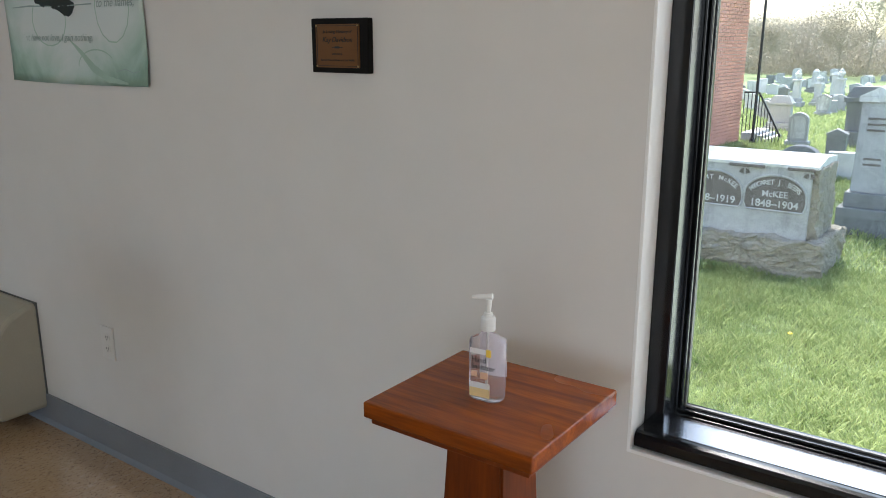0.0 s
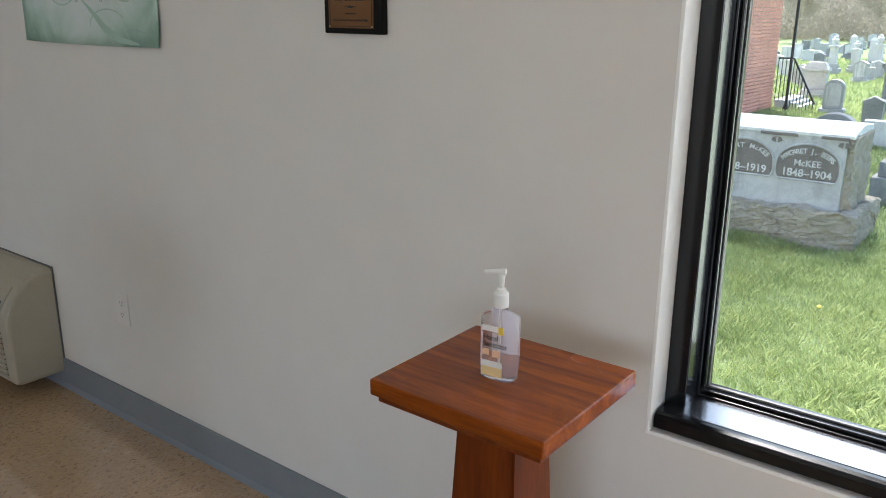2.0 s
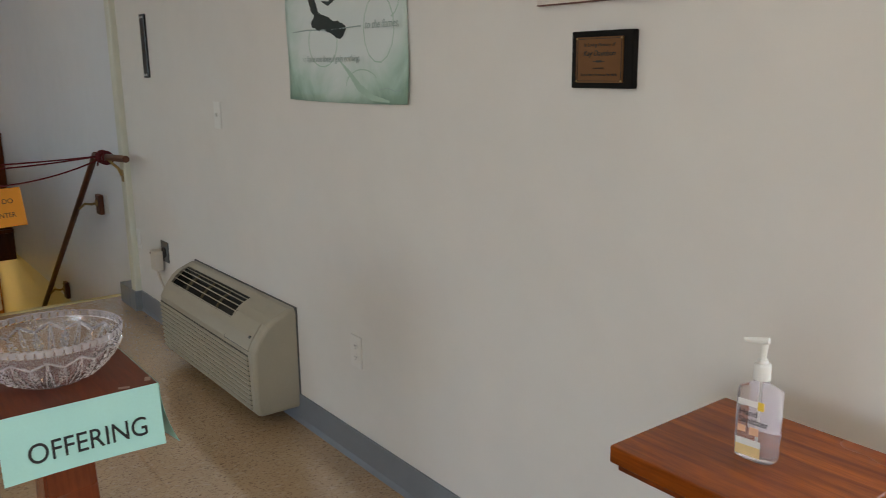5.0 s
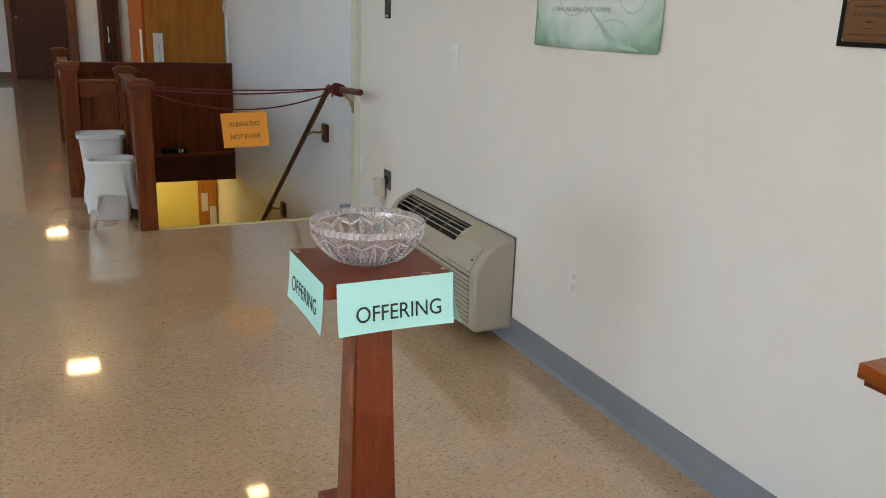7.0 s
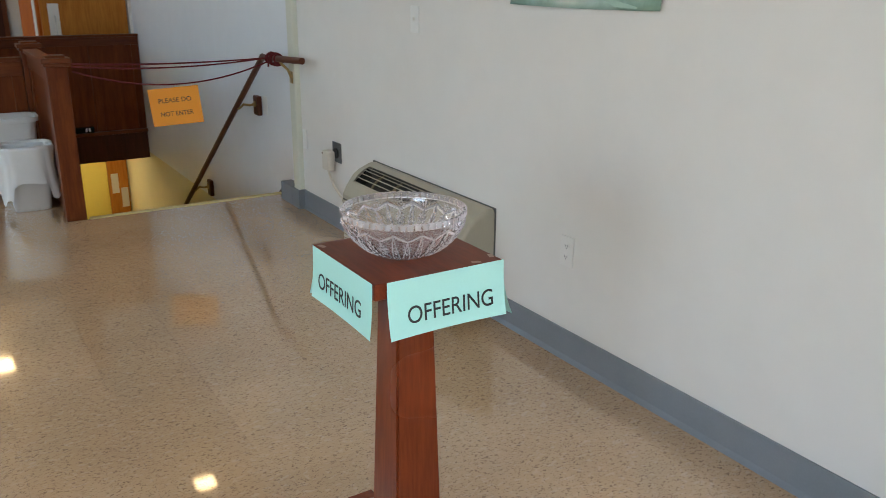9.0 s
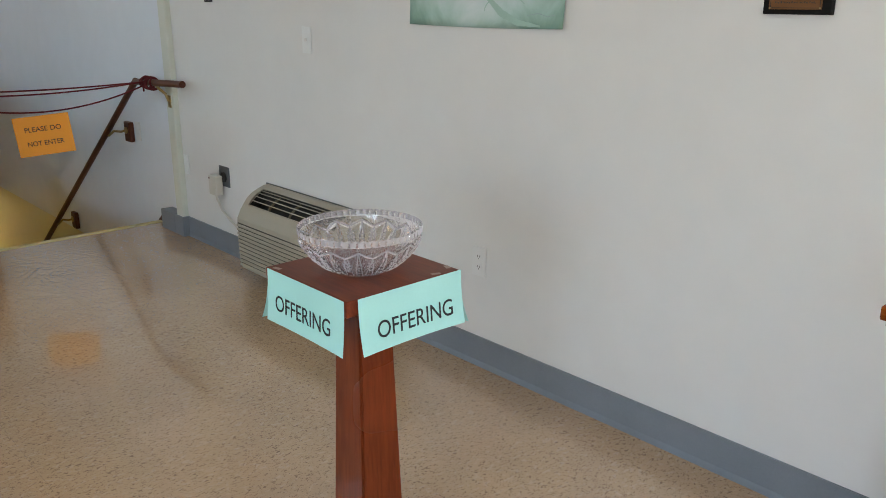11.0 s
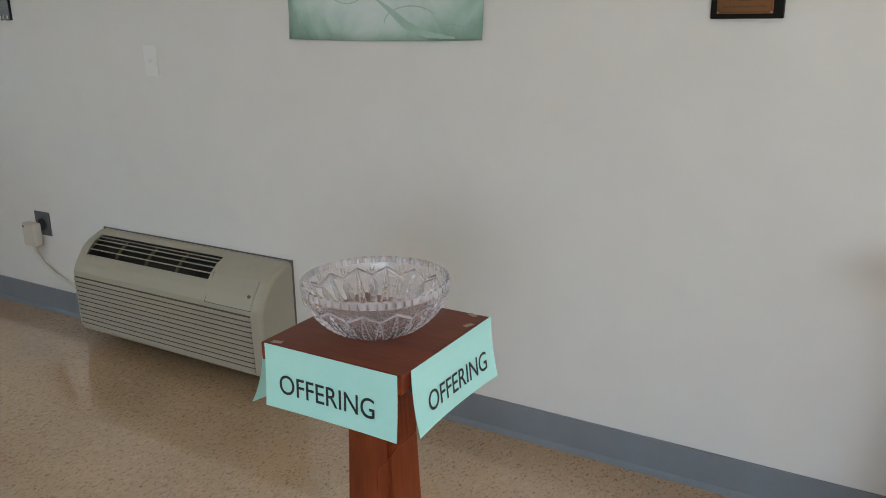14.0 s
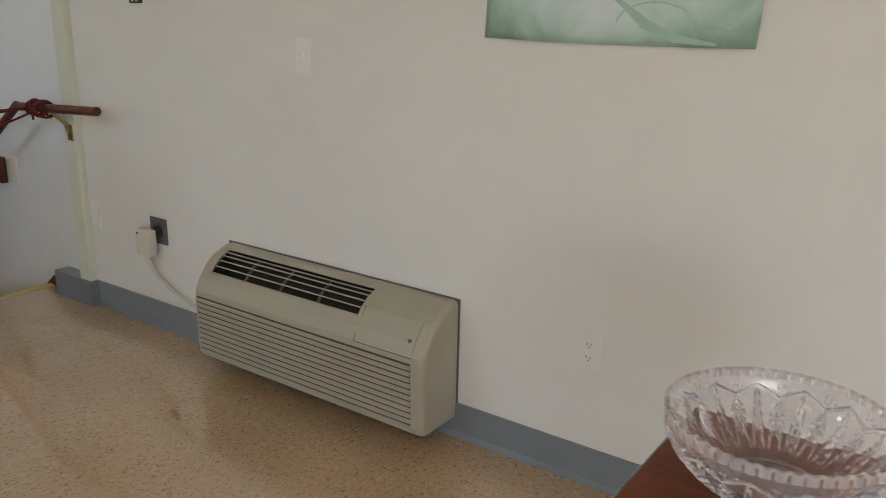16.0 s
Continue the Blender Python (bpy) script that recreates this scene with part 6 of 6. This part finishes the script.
for x0, x1, y0, y1 in rest:
    k = len(vs)
    dz = [rnd.uniform(-0.0002, 0.0002) for _ in range(4)]
    vs += [(x0, y0, dz[0]), (x1, y0, dz[1]), (x1, y1, dz[2]), (x0, y1, dz[3])]
    fs.append((k, k + 1, k + 2, k + 3))
part("tile_field", (vs, [], fs), M_FLOOR, floor)["kind"] = "stuff"

# ---- bricks of the building by the graveyard ----
half0 = part("half_brick", box(bmesh.new(), -0.047, 0.047, 0, 0.03, -0.0285, 0.0285), M_BRICK, house)
half0.matrix_basis = Matrix.Translation((HXR - 0.047, HY0 - 0.01, GZ + 0.04 + 0.0675))
for r in range(3, 70, 2):
    again("half_brick", half0, Matrix.Translation((HXR - 0.047, HY0 - 0.01, GZ + 0.04 + r * 0.0675)), house)
brick0 = part("brick", box(bmesh.new(), -0.1, 0.1, 0, 0.03, -0.0285, 0.0285), M_BRICK, house)
brick0.matrix_basis = Matrix.Translation((HXR - 0.1, HY0 - 0.01, GZ + 0.04))
count = 0
vs, fs = [], []
for r in range(100):
    for c in range(42):
        x = HXR - 0.1 - c * 0.213 - (0.106 if r % 2 else 0)
        z = GZ + 0.04 + r * 0.0675
        if r == 0 and c == 0:
            continue
        if c < 6 and 8 <= r < 58 and count < 290:
            again("brick", brick0, Matrix.Translation((x, HY0 - 0.01, z)), house)
            count += 1
        else:
            k = len(vs)
            y = HY0 - 0.01
            vs += [(x - 0.1, y, z - 0.0285), (x + 0.1, y, z - 0.0285), (x + 0.1, y, z + 0.0285), (x - 0.1, y, z + 0.0285), (x - 0.1, y + 0.03, z - 0.0285), (x + 0.1, y + 0.03, z - 0.0285), (x + 0.1, y + 0.03, z + 0.0285), (x - 0.1, y + 0.03, z + 0.0285)]
            fs += [(k, k + 1, k + 2, k + 3), (k + 3, k + 2, k + 6, k + 7), (k, k + 4, k + 5, k + 1), (k + 1, k + 5, k + 6, k + 2), (k, k + 3, k + 7, k + 4)]
part("brickwork", (vs, [], fs), M_BRICK, house)["kind"] = "stuff"
corner = Matrix.Translation((HXR, HY0, 0))
house.matrix_basis = corner @ Matrix.Rotation(radians(88), 4, "Z") @ corner.inverted() @ house.matrix_basis
